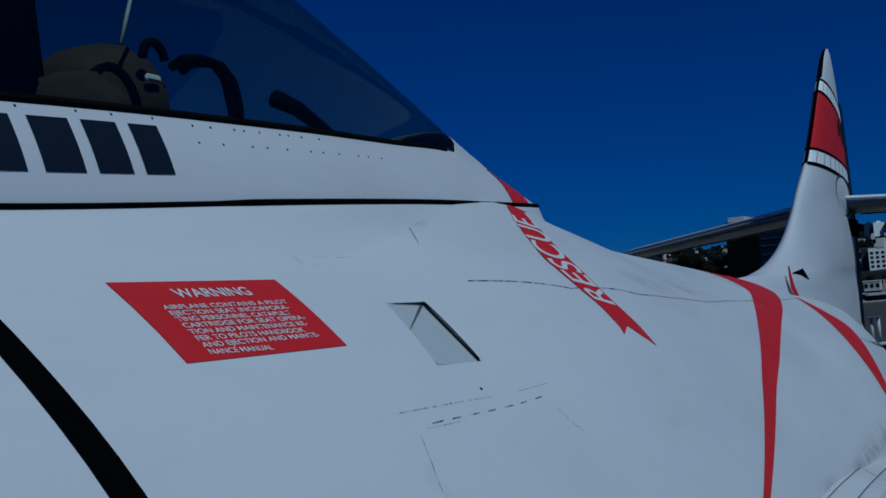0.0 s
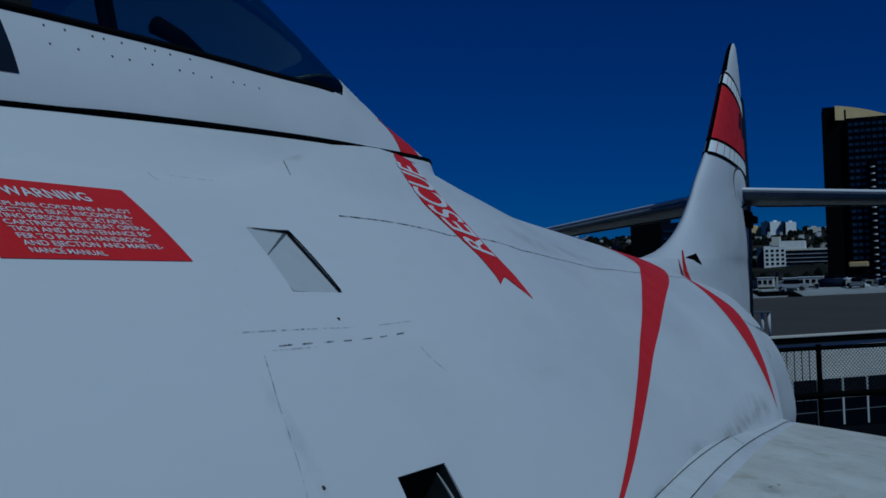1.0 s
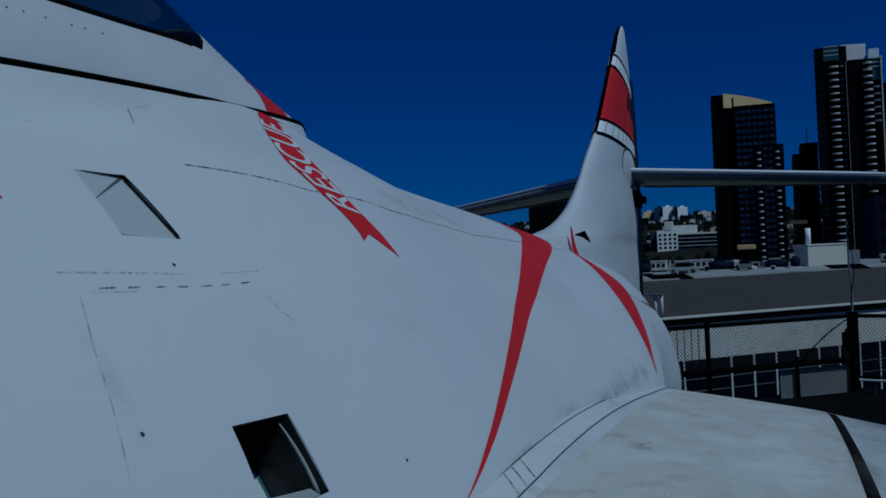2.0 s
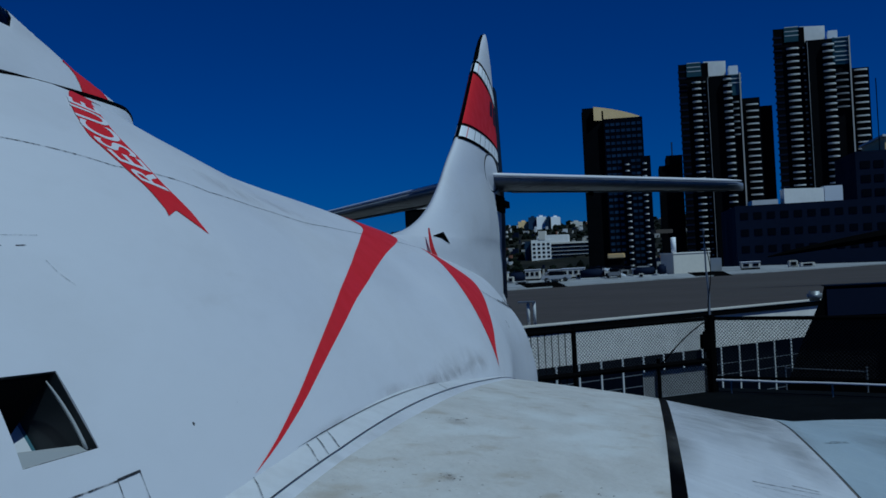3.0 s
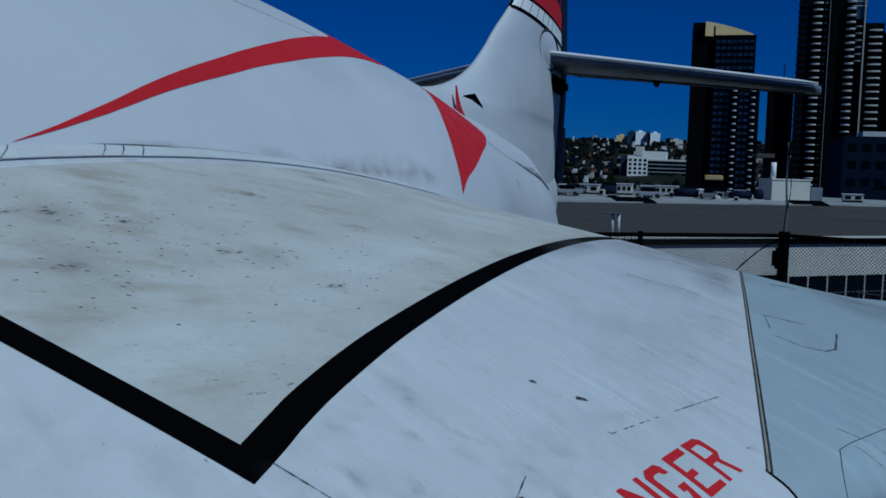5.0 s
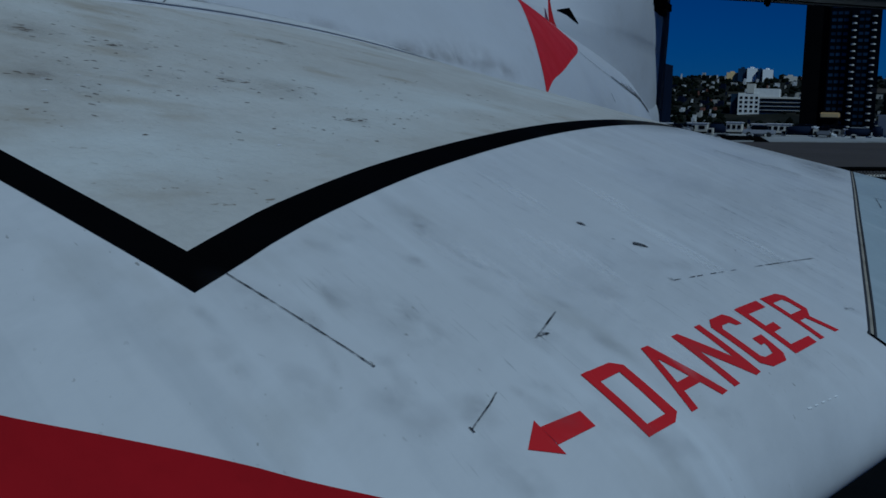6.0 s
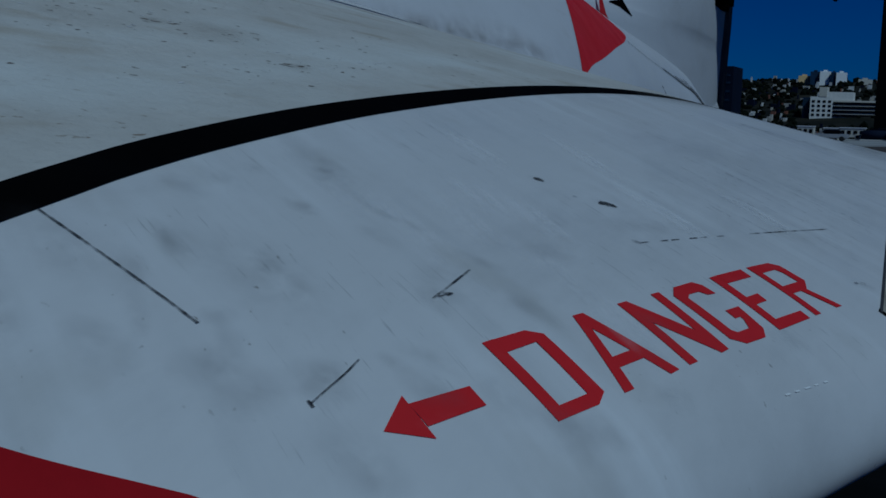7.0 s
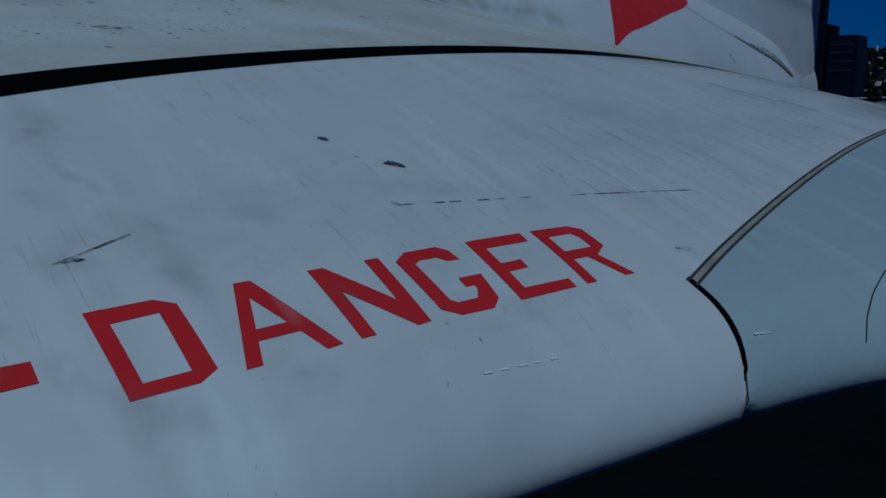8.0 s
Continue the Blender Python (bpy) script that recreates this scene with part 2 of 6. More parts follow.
FAINT = worn_material("faint_grey_line", (0.16, 0.16, 0.17), 0.42, 0.66, 0.0, 0.65, 150)
SMUDGE = worn_material("brown_grime", (0.17, 0.115, 0.07), 0.36, 0.78, 0.0, 0.30, 16, True)
DRIP = worn_material("dark_run_off", (0.15, 0.11, 0.075), 0.30, 0.72, 0.0, 0.38, 11, True, (1, 1.6, 0.4))
HAZE = worn_material("grey_haze", (0.22, 0.22, 0.23), 0.34, 0.74, 0.0, 0.17, 60, True)
RUBBED = worn_material("pale_rubbed_paint", (0.94, 0.94, 0.96), 0.30, 0.66, 0.0, 0.34, 30, True, vary=0.01)
GRITTY = worn_material("grey_brown_film", (0.20, 0.19, 0.175), 0.26, 0.66, 0.05, 0.32, 9, True)
GREYSTAIN = worn_material("grey_scuff", (0.20, 0.20, 0.22), 0.30, 0.70, 0.0, 0.17, 70, True)
CHALK = material("chalk_white", (0.95, 0.95, 0.95), 0.7, vary=0.02)
SILVER = material("silver_roof_coating", (0.42, 0.42, 0.41), 0.7, vary=0.2, scale=0.25, stain=(0.07, 0.07, 0.07), stain_amount=0.9, stain_scale=0.12)
# Window glass, and also the blue of shaded walls on the hill.
BLUEGLASS_SHADE = material("blue_glass_and_shade", (0.036, 0.062, 0.115), 0.25, vary=0.3, scale=0.3, random_tint=0.6)
TEALGLASS = material("teal_lantern_glass", (0.05, 0.10, 0.11), 0.2, vary=0.2, scale=0.3)
WIRE = material("galvanised_wire", (0.62, 0.62, 0.60), 0.5, vary=0.12, scale=30)
MESHWIRE = material("weathered_fence_wire", (0.022, 0.022, 0.022), 0.7, vary=0.15, scale=30, spec=0.2)
SCREEN = material("pale_screen_cloth", (0.42, 0.41, 0.40), 0.9, vary=0.1, scale=8)
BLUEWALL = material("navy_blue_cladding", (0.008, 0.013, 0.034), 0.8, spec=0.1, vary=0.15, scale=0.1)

# ---- mesh helpers ----


def smooth_table(rows):
    """A smooth curve through (x, value) rows, without overshoot."""
    xs, ys = np.array([r[0] for r in rows], float), np.array([r[1] for r in rows], float)
    d = np.diff(ys) / np.diff(xs)
    m = np.concatenate([[d[0]], np.where(d[1:] * d[:-1] > 0, 2 * d[1:] * d[:-1] / np.where(np.abs(d[1:] + d[:-1]) < 1e-9, 1, d[1:] + d[:-1]), 0), [d[-1]]])

    def value(x):
        x = min(max(x, xs[0]), xs[-1])
        k = min(int(np.searchsorted(xs, x, side="right")) - 1, len(xs) - 2)
        h = xs[k + 1] - xs[k]
        s = (x - xs[k]) / h
        return float((1 + 2 * s) * (1 - s) ** 2 * ys[k] + s * (1 - s) ** 2 * h * m[k] + s * s * (3 - 2 * s) * ys[k + 1] + s * s * (s - 1) * h * m[k + 1])
    return value


def link_mesh(name, bm, mat, parent=None, label="", smooth=False):
    bmesh.ops.recalc_face_normals(bm, faces=bm.faces)
    me = bpy.data.meshes.new(name)
    bm.to_mesh(me)
    bm.free()
    me.materials.append(mat)
    if smooth:
        for p in me.polygons:
            p.use_smooth = True
    ob = new(name, me)
    if parent:
        ob.parent = parent
    if label:
        tagged(ob, label=label)
    return ob


def part(name, bm, mat, parent, label="", smooth=False):
    return link_mesh(name, bm, mat, parent, label, smooth)


def thing(name, label, category, group="", kind="", at=(0, 0, 0)):
    ob = new(name)
    ob.empty_display_size = 0.2
    ob.location = at
    return tagged(ob, label, category, group, kind)


def grid_bm(points, bm=None, close_u=False):
    """Faces over a grid of points, rows of equal length."""
    bm = bm or bmesh.new()
    vs = [[bm.verts.new(p) for p in row] for row in points]
    n = len(vs[0])
    for a, b in zip(vs, vs[1:]):
        for k in range(n if close_u else n - 1):
            bm.faces.new((a[k], a[(k + 1) % n], b[(k + 1) % n], b[k]))
    return bm


def box_bm(x0, x1, y0, y1, z0, z1, bm=None, bevel=0.0):
    own = bmesh.new()
    bmesh.ops.create_cube(own, size=1.0, matrix=Matrix.Translation(((x0 + x1) / 2, (y0 + y1) / 2, (z0 + z1) / 2)) @ Matrix.Diagonal((abs(x1 - x0), abs(y1 - y0), abs(z1 - z0), 1)))
    if bevel:
        bmesh.ops.bevel(own, geom=own.edges[:], offset=bevel, segments=2, affect="EDGES")
    if bm is None:
        return own
    me = bpy.data.meshes.new("tmp")
    own.to_mesh(me)
    own.free()
    bm.from_mesh(me)
    bpy.data.meshes.remove(me)
    return bm


def tube_bm(points, radius, sides=8, bm=None, caps=True):
    """A round bar along a run of points; radius is a number or one per point."""
    bm = bm or bmesh.new()
    pts = [Vector(p) for p in points]
    rings = []
    for k, p in enumerate(pts):
        way = (pts[min(k + 1, len(pts) - 1)] - pts[max(k - 1, 0)]).normalized()
        side = way.cross(Vector((0, 0, 1)))
        side = (side if side.length > 0.05 else way.cross(Vector((1, 0, 0)))).normalized()
        up = side.cross(way)
        r = radius[k] if isinstance(radius, (list, tuple)) else radius
        rings.append([bm.verts.new(p + r * (math.cos(a) * side + math.sin(a) * up)) for a in (2 * math.pi * i / sides for i in range(sides))])
    for a, b in zip(rings, rings[1:]):
        for k in range(sides):
            bm.faces.new((a[k], a[(k + 1) % sides], b[(k + 1) % sides], b[k]))
    if caps:
        bm.faces.new(rings[0][::-1])
        bm.faces.new(rings[-1])
    return bm


# ---- the jet's surfaces: X from its centreline, y towards the tail ----
XC, ZC = -0.52, 1.5
fus_w = smooth_table([(-3.2, 0.10), (-2.0, 0.42), (0, 0.69), (1.2, 0.702), (1.7, 0.732), (2.1, 0.727), (2.4, 0.736), (2.8, 0.737), (3.3, 0.699), (3.9, 0.634), (4.6, 0.552), (5.5, 0.44), (6.5, 0.27), (7.5, 0.11), (8.4, 0.045)])
fus_h = smooth_table([(-3.2, 0.10), (-2.0, 0.42), (0, 0.69), (1.2, 0.701), (1.7, 0.79), (2.1, 0.732), (2.4, 0.676), (2.8, 0.637), (3.3, 0.599), (3.9, 0.561), (4.6, 0.501), (5.5, 0.444), (6.5, 0.372), (7.5, 0.27), (8.4, 0.16)])
fus_m = smooth_table([(-3.2, 2), (1.1, 2.0), (1.25, 1.98), (1.7, 1.68), (2.1, 1.70), (2.6, 1.79), (3.3, 1.9), (4.2, 1.91), (5.5, 1.84), (8.4, 1.74)])


def fus(y, th, lift=0.0):
    """A point of the fuselage skin, th degrees down from the crest towards the port side."""
    a, w, h = radians(th), fus_w(y) + lift, fus_h(y) + lift
    m = fus_m(y) if abs(th) <= 90 else 2.8
    si, co = math.sin(a), math.cos(a)
    x, z = w * math.copysign(abs(si) ** (2 / m), si), ZC + h * math.copysign(abs(co) ** (2 / m), co)
    k = min(1.0, max(0.0, (y - 4.4) / 1.3)) * min(1.0, max(0.0, (7.4 - y) / 0.8))
    if k:
        low = min(1.0, max(0.0, (1.86 - z) / 0.2))
        x += math.copysign(k * k * (3 - 2 * k) * low * (0.03 + 0.28 * max(0.0, 1.68 - max(z, 1.22))) * min(1, abs(si) * 4), si)
    return Vector((x + XC, y, z))


GLOVE_X = [0.5, 0.9, 1.1, 1.2, 1.3, 1.39, 1.45, 1.52, 1.8, 2.4, 4.0]
GLOVE_Y = [0.72, 0.76, 0.84, 0.91, 1.03, 1.17, 1.28, 1.42, 1.95, 2.6, 3.9]


def wing_poly(X, y):
    x, v = X - 1, y - 2
    q = max(0.0, 1 - (y - float(np.interp(X, GLOVE_X, GLOVE_Y))) / 0.35) ** 2
    return 1.6095 -0.2954 * x -0.0025 * v -0.0412 * x * x +0.1022 * x * v -0.0640 * v * v +0.0187 * v ** 3 -0.0389 * q


wing_le = smooth_table([(0.5, 0.74), (0.9, 0.78), (1.1, 0.87), (1.2, 0.96), (1.3, 1.10), (1.35, 1.19), (1.39, 1.295), (1.43, 1.397), (1.475, 1.515), (1.52, 1.615), (1.8, 2.155), (2.4, 2.75), (4.0, 4.1)])
wing_te = smooth_table([(0.5, 3.9), (1.4, 3.95), (4.0, 5.2)])
LE_LONG, LE_DROP, LOW_DROP = 0.090, 0.027, 0.016


AFT_RISE = smooth_table([(0.9, 0.0), (1.08, -0.006), (1.2, -0.030), (1.35, -0.045), (1.5, -0.032), (1.7, -0.004), (1.95, 0.022), (2.3, 0.030), (4.0, 0.030)])


def wing(X, y, lift=0.0):
    """A point of the wing's upper skin."""
    if y > 2.9:
        c = min(X, 1.9)
        g = (wing_poly(c, 2.9) - wing_poly(c, 2.85)) / 0.05
        z = wing_poly(c, 2.9) + g * (min(y, 3.9) - 2.9) - 0.075 * (min(y, 3.9) - 2.9) ** 2 - 0.02 * (X - c) - 0.05 * max(0.0, y - 3.9) + AFT_RISE(X) * min(1.0, y - 2.9) ** 1.5
    elif X > 1.9:
        z = wing_poly(1.9, y) - 0.02 * (X - 1.9)
    else:
        z = wing_poly(X, y)
    d = (y - wing_le(X)) / LE_LONG
    if d < 1:
        z -= LE_DROP * (1 - math.sqrt(max(0.0, 1 - (1 - max(d, 0)) ** 2)))
    return Vector((XC + X, y, z + lift))


def strip_bm(surface, left, right, along=24, across=6, lift=0.0012, bm=None):
    """A painted area between two edges, each a run of surface coordinates, laid on a surface."""
    def run(edge):
        e = [Vector((*p, 0)) for p in edge]
        lengths = [0.0]
        for a, b in zip(e, e[1:]):
            lengths.append(lengths[-1] + (b - a).length)
        fu, fv = ([(l / lengths[-1], p[k]) for l, p in zip(lengths, e)] for k in (0, 1))
        if len(e) == 2:
            return lambda s: (e[0].lerp(e[1], s)[0], e[0].lerp(e[1], s)[1])
        cu, cv = smooth_table(fu), smooth_table(fv)
        return lambda s: (cu(s), cv(s))
    a, b = run(left), run(right)
    rows = []
    for i in range(along + 1):
        p, q = a(i / along), b(i / along)
        rows.append([surface(p[0] + (q[0] - p[0]) * j / across, p[1] + (q[1] - p[1]) * j / across, lift) for j in range(across + 1)])
    return grid_bm(rows, bm)


def poly_bm(surface, outline, lift=0.0014, bm=None, cuts=0):
    """A small painted outline laid on a surface; cuts make it follow the curve."""
    bm = bm or bmesh.new()
    own = bmesh.new()
    f = own.faces.new([own.verts.new((u, v, 0)) for u, v in outline])
    bmesh.ops.triangulate(own, faces=[f])
    if cuts:
        bmesh.ops.subdivide_edges(own, edges=own.edges[:], cuts=cuts, use_grid_fill=True)
    copies = {v: bm.verts.new(surface(v.co.x, v.co.y, lift)) for v in own.verts}
    for f in own.faces:
        bm.faces.new([copies[v] for v in f.verts])
    own.free()
    return bm


def text_bm(words, surface, place, lift=0.002, bold=0.0):
    """Lettering with the built-in font, laid on a surface: place maps the text's (x, y), cap height 1, to surface coordinates."""
    curve = bpy.data.curves.new("words", "FONT")
    curve.body, curve.size, curve.offset = words, 1.0 / 0.70, bold
    ob = new("words", curve)
    bpy.context.view_layer.update()
    me = bpy.data.meshes.new_from_object(ob.evaluated_get(bpy.context.evaluated_depsgraph_get()))
    bm = bmesh.new()
    bm.from_mesh(me)
    wide = max((v.co.x for v in bm.verts), default=1)
    for v in bm.verts:
        v.co = surface(*place(v.co.x / wide, v.co.y), lift)
    bpy.data.meshes.remove(me)
    bpy.data.objects.remove(ob)
    bpy.data.curves.remove(curve)
    return bm


def seam_bm(surface, run, wide=0.003, along=16, lift=0.0016, bm=None):
    """A thin dark joint or scratch along a run of surface coordinates; wide in metres."""
    pts = [Vector((*p, 0)) for p in run]
    rows = []
    for k in range(len(pts) - 1):
        for i in range(along if k < len(pts) - 2 else along + 1):
            c = pts[k].lerp(pts[k + 1], i / along)
            p = surface(c[0], c[1], lift)
            q = surface(*pts[k + 1][:2], lift) - surface(*pts[k][:2], lift)
            up = Vector((p.x - XC, 0, p.z - ZC)).normalized() if surface is fus else Vector((0.25, 0, 1)).normalized()
            side = q.cross(up).normalized() * wide / 2
            rows.append([p - side, p + side])
    return grid_bm(rows, bm)

# ---- the jet ----
jet = thing("fighter_jet", "white navy jet with red stripes parked on a ship's deck", "aircraft", at=(0, 0, 0))

ths = [-180 + 2.5 * k for k in range(144)]
ys = [-3.2 + 0.2 * k for k in range(16)] + [0.0 + 0.05 * k for k in range(168)]
bm = grid_bm([[fus(y, th) for th in ths] for y in ys], close_u=True)
bm.verts.ensure_lookup_table()
bm.faces.new([bm.verts[k] for k in range(144)][::-1])
bm.faces.new([bm.verts[len(bm.verts) - 144 + k] for k in range(144)])
fuselage = part("fuselage", bm, WHITE, jet, "white-painted riveted metal fuselage, lightly stained", smooth=True)


def recess(name, corners, depths, mat, label, wall=RECESS):
    """Cut a scoop into the fuselage: corners in skin coordinates, with a depth at each, and line it."""
    bm = bmesh.new()
    top = [bm.verts.new(fus(y, th, 0.02)) for y, th in corners]
    low = [bm.verts.new(fus(y, th, -d)) for (y, th), d in zip(corners, depths)]
    n = len(corners)
    bm.faces.new(top)
    bm.faces.new(low[::-1])
    for k in range(n):
        bm.faces.new((top[k], low[k], low[(k + 1) % n], top[(k + 1) % n]))
    bmesh.ops.recalc_face_normals(bm, faces=bm.faces)
    me = bpy.data.meshes.new("cutter")
    bm.to_mesh(me)
    bm.free()
    cutter = new("cutter", me)
    mod = fuselage.modifiers.new("cut", "BOOLEAN")
    mod.operation, mod.solver, mod.object = "DIFFERENCE", "EXACT", cutter
    bpy.context.view_layer.update()
    done = bpy.data.meshes.new_from_object(fuselage.evaluated_get(bpy.context.evaluated_depsgraph_get()))
    fuselage.modifiers.remove(mod)
    old = fuselage.data
    fuselage.data = done
    done.set_sharp_from_angle(angle=radians(28))
    bpy.data.meshes.remove(old)
    bpy.data.objects.remove(cutter)
    bm = bmesh.new()
    low = [fus(y, th, -d + 0.0008) for (y, th), d in zip(corners, depths)]
    bm.faces.new([bm.verts.new(p) for p in low])
    scoop = part(name, bm, mat, fuselage, label)
    bm = bmesh.new()
    for k in range(n):
        a, b = corners[k], corners[(k + 1) % n]
        if depths[k] + depths[(k + 1) % n] > 0.004:
            m = Vector((*corners[(k + 2) % n], 0)) * 0.006
            s = lambda c, d: fus(c[0] * 0.994 + m[0], c[1] * 0.994 + m[1], d)
            bm.faces.new([bm.verts.new(p) for p in (s(a, -0.0005), s(b, -0.0005), s(b, -depths[(k + 1) % n]), s(a, -depths[k]))])
    part("wall", bm, wall, scoop)
    return scoop


scoop = recess("vent_scoop", [(1.195, 39.1), (1.258, 39.6), (1.2465, 46.6), (1.171, 46.1), (1.183, 42.5)], [0.0010, 0.0045, 0.0030, 0.0004, 0.0022], GREYPAINT, "shallow grey ramped vent scoop")
# The upper facet's dark grey stands for the shade on it.
bm = bmesh.new()
bm.faces.new([bm.verts.new(p) for p in (fus(1.1955, 39.25, -0.0008), fus(1.2565, 39.72, -0.0036), fus(1.1840, 42.4, -0.0014))])
part("shaded_facet", bm, SCOOPSHADE, scoop)
part("lip", seam_bm(fus, [(1.2555, 39.75), (1.2450, 46.4)], 0.0030, 6, 0.0006), BLACK, scoop)
part("lip", seam_bm(fus, [(1.197, 39.2), (1.257, 39.65)], 0.0014, 6, 0.0006), WORN, scoop)
VENTFLOOR = material("grey_green_duct", (0.08, 0.17, 0.21), 0.5, vary=0.2, scale=30)
vent = recess("vent_opening", [(1.142, 60.8), (1.224, 61.1), (1.230, 66.8), (1.134, 66.6)], [0.05, 0.05, 0.05, 0.035], VENTFLOOR, "deep dark rectangular vent opening")
bm = bmesh.new()
bm.faces.new([bm.verts.new(p) for p in (fus(1.1355, 65.4, -0.006), fus(1.2215, 66.1, -0.010), fus(1.2225, 66.75, -0.004), fus(1.1345, 66.5, -0.003))])
part("shaded_facet", bm, SILVER, vent)
# Black sheet added for the darkness in the opening's upper corner.
bm = bmesh.new()
bm.faces.new([bm.verts.new(p) for p in (fus(1.1425, 60.9, -0.003), fus(1.222, 61.15, -0.003), fus(1.172, 64.8, -0.044), fus(1.138, 65.6, -0.020))])
part("baffle", bm, BLACK, vent)
part("lip", tube_bm([fus(1.2135 + 0.0085 * k / 8 + 0.0022 * math.sin(math.pi * k / 8), 61.5 + 5.1 * k / 8, -0.005) for k in range(9)], [0.0006, 0.0011, 0.0014, 0.0015, 0.0016, 0.0016, 0.0016, 0.0016, 0.0014], 6), SILVER, vent, smooth=True)

# canopy: skirt, glass and fairing above the seam
seam_x = smooth_table([(-0.8, 0.31), (0.6, 0.323), (0.9, 0.327), (1.2, 0.326), (1.5, 0.313), (1.8, 0.282), (2.0, 0.244), (2.15, 0.19), (2.3, 0.11), (2.42, 0.004)])
seam_z = smooth_table([(-0.8, 2.08), (0.6, 2.122), (0.9, 2.134), (1.2, 2.152), (1.5, 2.169), (1.8, 2.184), (2.0, 2.196), (2.15, 2.206), (2.3, 2.207), (2.42, 2.196)])
sill_x = smooth_table([(-0.8, 0.295), (0.7, 0.309), (1.0, 0.305), (1.25, 0.296), (1.5, 0.274), (1.744, 0.237), (2.0, 0.175), (2.2, 0.10), (2.42, 0.002)])
sill_z = smooth_table([(-0.8, 2.16), (0.7, 2.207), (1.0, 2.225), (1.25, 2.238), (1.5, 2.251), (1.744, 2.266), (2.0, 2.258), (2.2, 2.226), (2.42, 2.1975)])
crest_z = smooth_table([(-0.8, 2.35), (0.0, 2.62), (0.7, 2.66), (1.2, 2.58), (1.48, 2.484), (1.65, 2.412), (1.8, 2.336), (1.99, 2.279), (2.14, 2.249), (2.3, 2.222), (2.42, 2.199)])


def canopy(y, a, lift=0.0):
    """A point of the canopy: a from 0 at the port seam by 30 at the glass to 90 at the crest, 180 at the starboard seam."""
    b = a if a <= 90 else 180 - a
    side = 1 if a <= 90 else -1
    if b < 30:
        k = b / 30
        x = seam_x(y) + (sill_x(y) - seam_x(y)) * k + 0.004 * math.sin(math.pi * k) + lift
        z = seam_z(y) + (sill_z(y) - seam_z(y)) * k
    else:
        c = radians((b - 30) * 1.5)
        x = (sill_x(y) + lift) * abs(math.cos(c)) ** 0.9
        z = sill_z(y) + (crest_z(y) - sill_z(y) + lift) * math.sin(c)
    return Vector((XC + side * x, y, z))


def glass_angle(y):
    """The canopy angle at which the glass begins."""
    return 30.0 if y <= 1.745 else 30 + 60 * min(1, (y - 1.745) / 0.11) ** 0.9


cys = [-0.8 + 0.05 * k for k in range(51)] + [1.73 + 0.0125 * k for k in range(18)] + [1.95 + 0.0235 * k for k in range(21)]
for side_name in ("port", "starboard"):
    rows = []
    for y in cys:
        g = glass_angle(y)
        rows.append([canopy(y, (g if y < 1.86 else 90) * j / 12 if side_name == "port" else 180 - (g if y < 1.86 else 90) * j / 12) for j in range(13)])
    part("canopy_skirt", grid_bm(rows), WHITE, jet, "white canopy skirt with rivet rows", smooth=True)
rows = [[canopy(y, glass_angle(y) + (180 - 2 * glass_angle(y)) * j / 24, -0.002) for j in range(25)] for y in cys if y < 1.86]
glass = part("canopy_glass", grid_bm(rows), GLASS, jet, "dark tinted bubble canopy glass", smooth=True)
glass.visible_shadow = False
for side in (1, -1):
    rows = []
    for y in (v for v in cys if v < 2.2):
        p = canopy(y, 0 if side > 0 else 180)
        x0, reach = seam_x(y) + 0.003, 0.050 if y < 1.2 else max(0.014, 0.050 - 0.10 * (y - 1.2))
        skin_z = lambda x: ZC + fus_h(y) * (1 - (x / fus_w(y)) ** fus_m(y)) ** (1 / fus_m(y))
        z0, z1 = p.z - 0.004, skin_z(x0 + reach)
        g1 = (skin_z(x0 + reach + 0.001) - skin_z(x0 + reach - 0.001)) / 0.002 * reach
        g0 = min(-0.2 * reach, 1.5 * (z1 - z0) - 0.5 * g1)
        row = [p + Vector((-0.002 * side, 0, -0.0005))]
        for k in range(9):
            u = k / 8
            z = (1 + 2 * u) * (1 - u) ** 2 * z0 + u * (1 - u) ** 2 * g0 + u * u * (3 - 2 * u) * z1 + u * u * (u - 1) * g1
            row.append(Vector((XC + side * (x0 + reach * u), y, z - 0.0008 * u)))
        rows.append(row)
    part("canopy_sill", grid_bm(rows), WHITE, jet, smooth=True)

# Black skins added to darken the inside of the white canopy skirt.
for side in (1, -1):
    rows = [[canopy(y, (1 if side > 0 else -1) * (8 + (glass_angle(y) - 8) * j / 6) + (0 if side > 0 else 180), -0.008) for j in range(7)] for y in np.linspace(1.0, 1.84, 40)]
    part("canopy_liner", grid_bm(rows), COCKPIT, jet, "black skin added to darken the canopy frame's inside", smooth=True)

# black rubber seam between canopy and fuselage, and the windshield bow
bm = tube_bm([canopy(y, 0, 0.001) for y in cys if y < 2.40], [0.0036 if y > 1.15 else 0.0024 for y in cys if y < 2.40], 6)
part("canopy_seal", bm, BLACK, jet, "black rubber canopy seal")
bm = tube_bm([canopy(y, 180, 0.001) for y in cys if y < 2.40], 0.0045, 6)
part("canopy_seal", bm, BLACK, jet, "black rubber canopy seal")
bm = bmesh.new()
for a, b in zip(cys, cys[1:]):
    if b < 1.72:
        tube_bm([canopy(a, glass_angle(a), 0.0), canopy(b, glass_angle(b), 0.0)], 0.004, 5, bm, caps=False)
part("glass_edge", bm, COCKPIT, jet)
part("windshield_bow", tube_bm([canopy(0.45 + 0.10 * math.sin(radians(a)), a, -0.012) for a in range(8, 173, 6)], 0.014, 8), METAL, jet, "pale metal windshield bow")

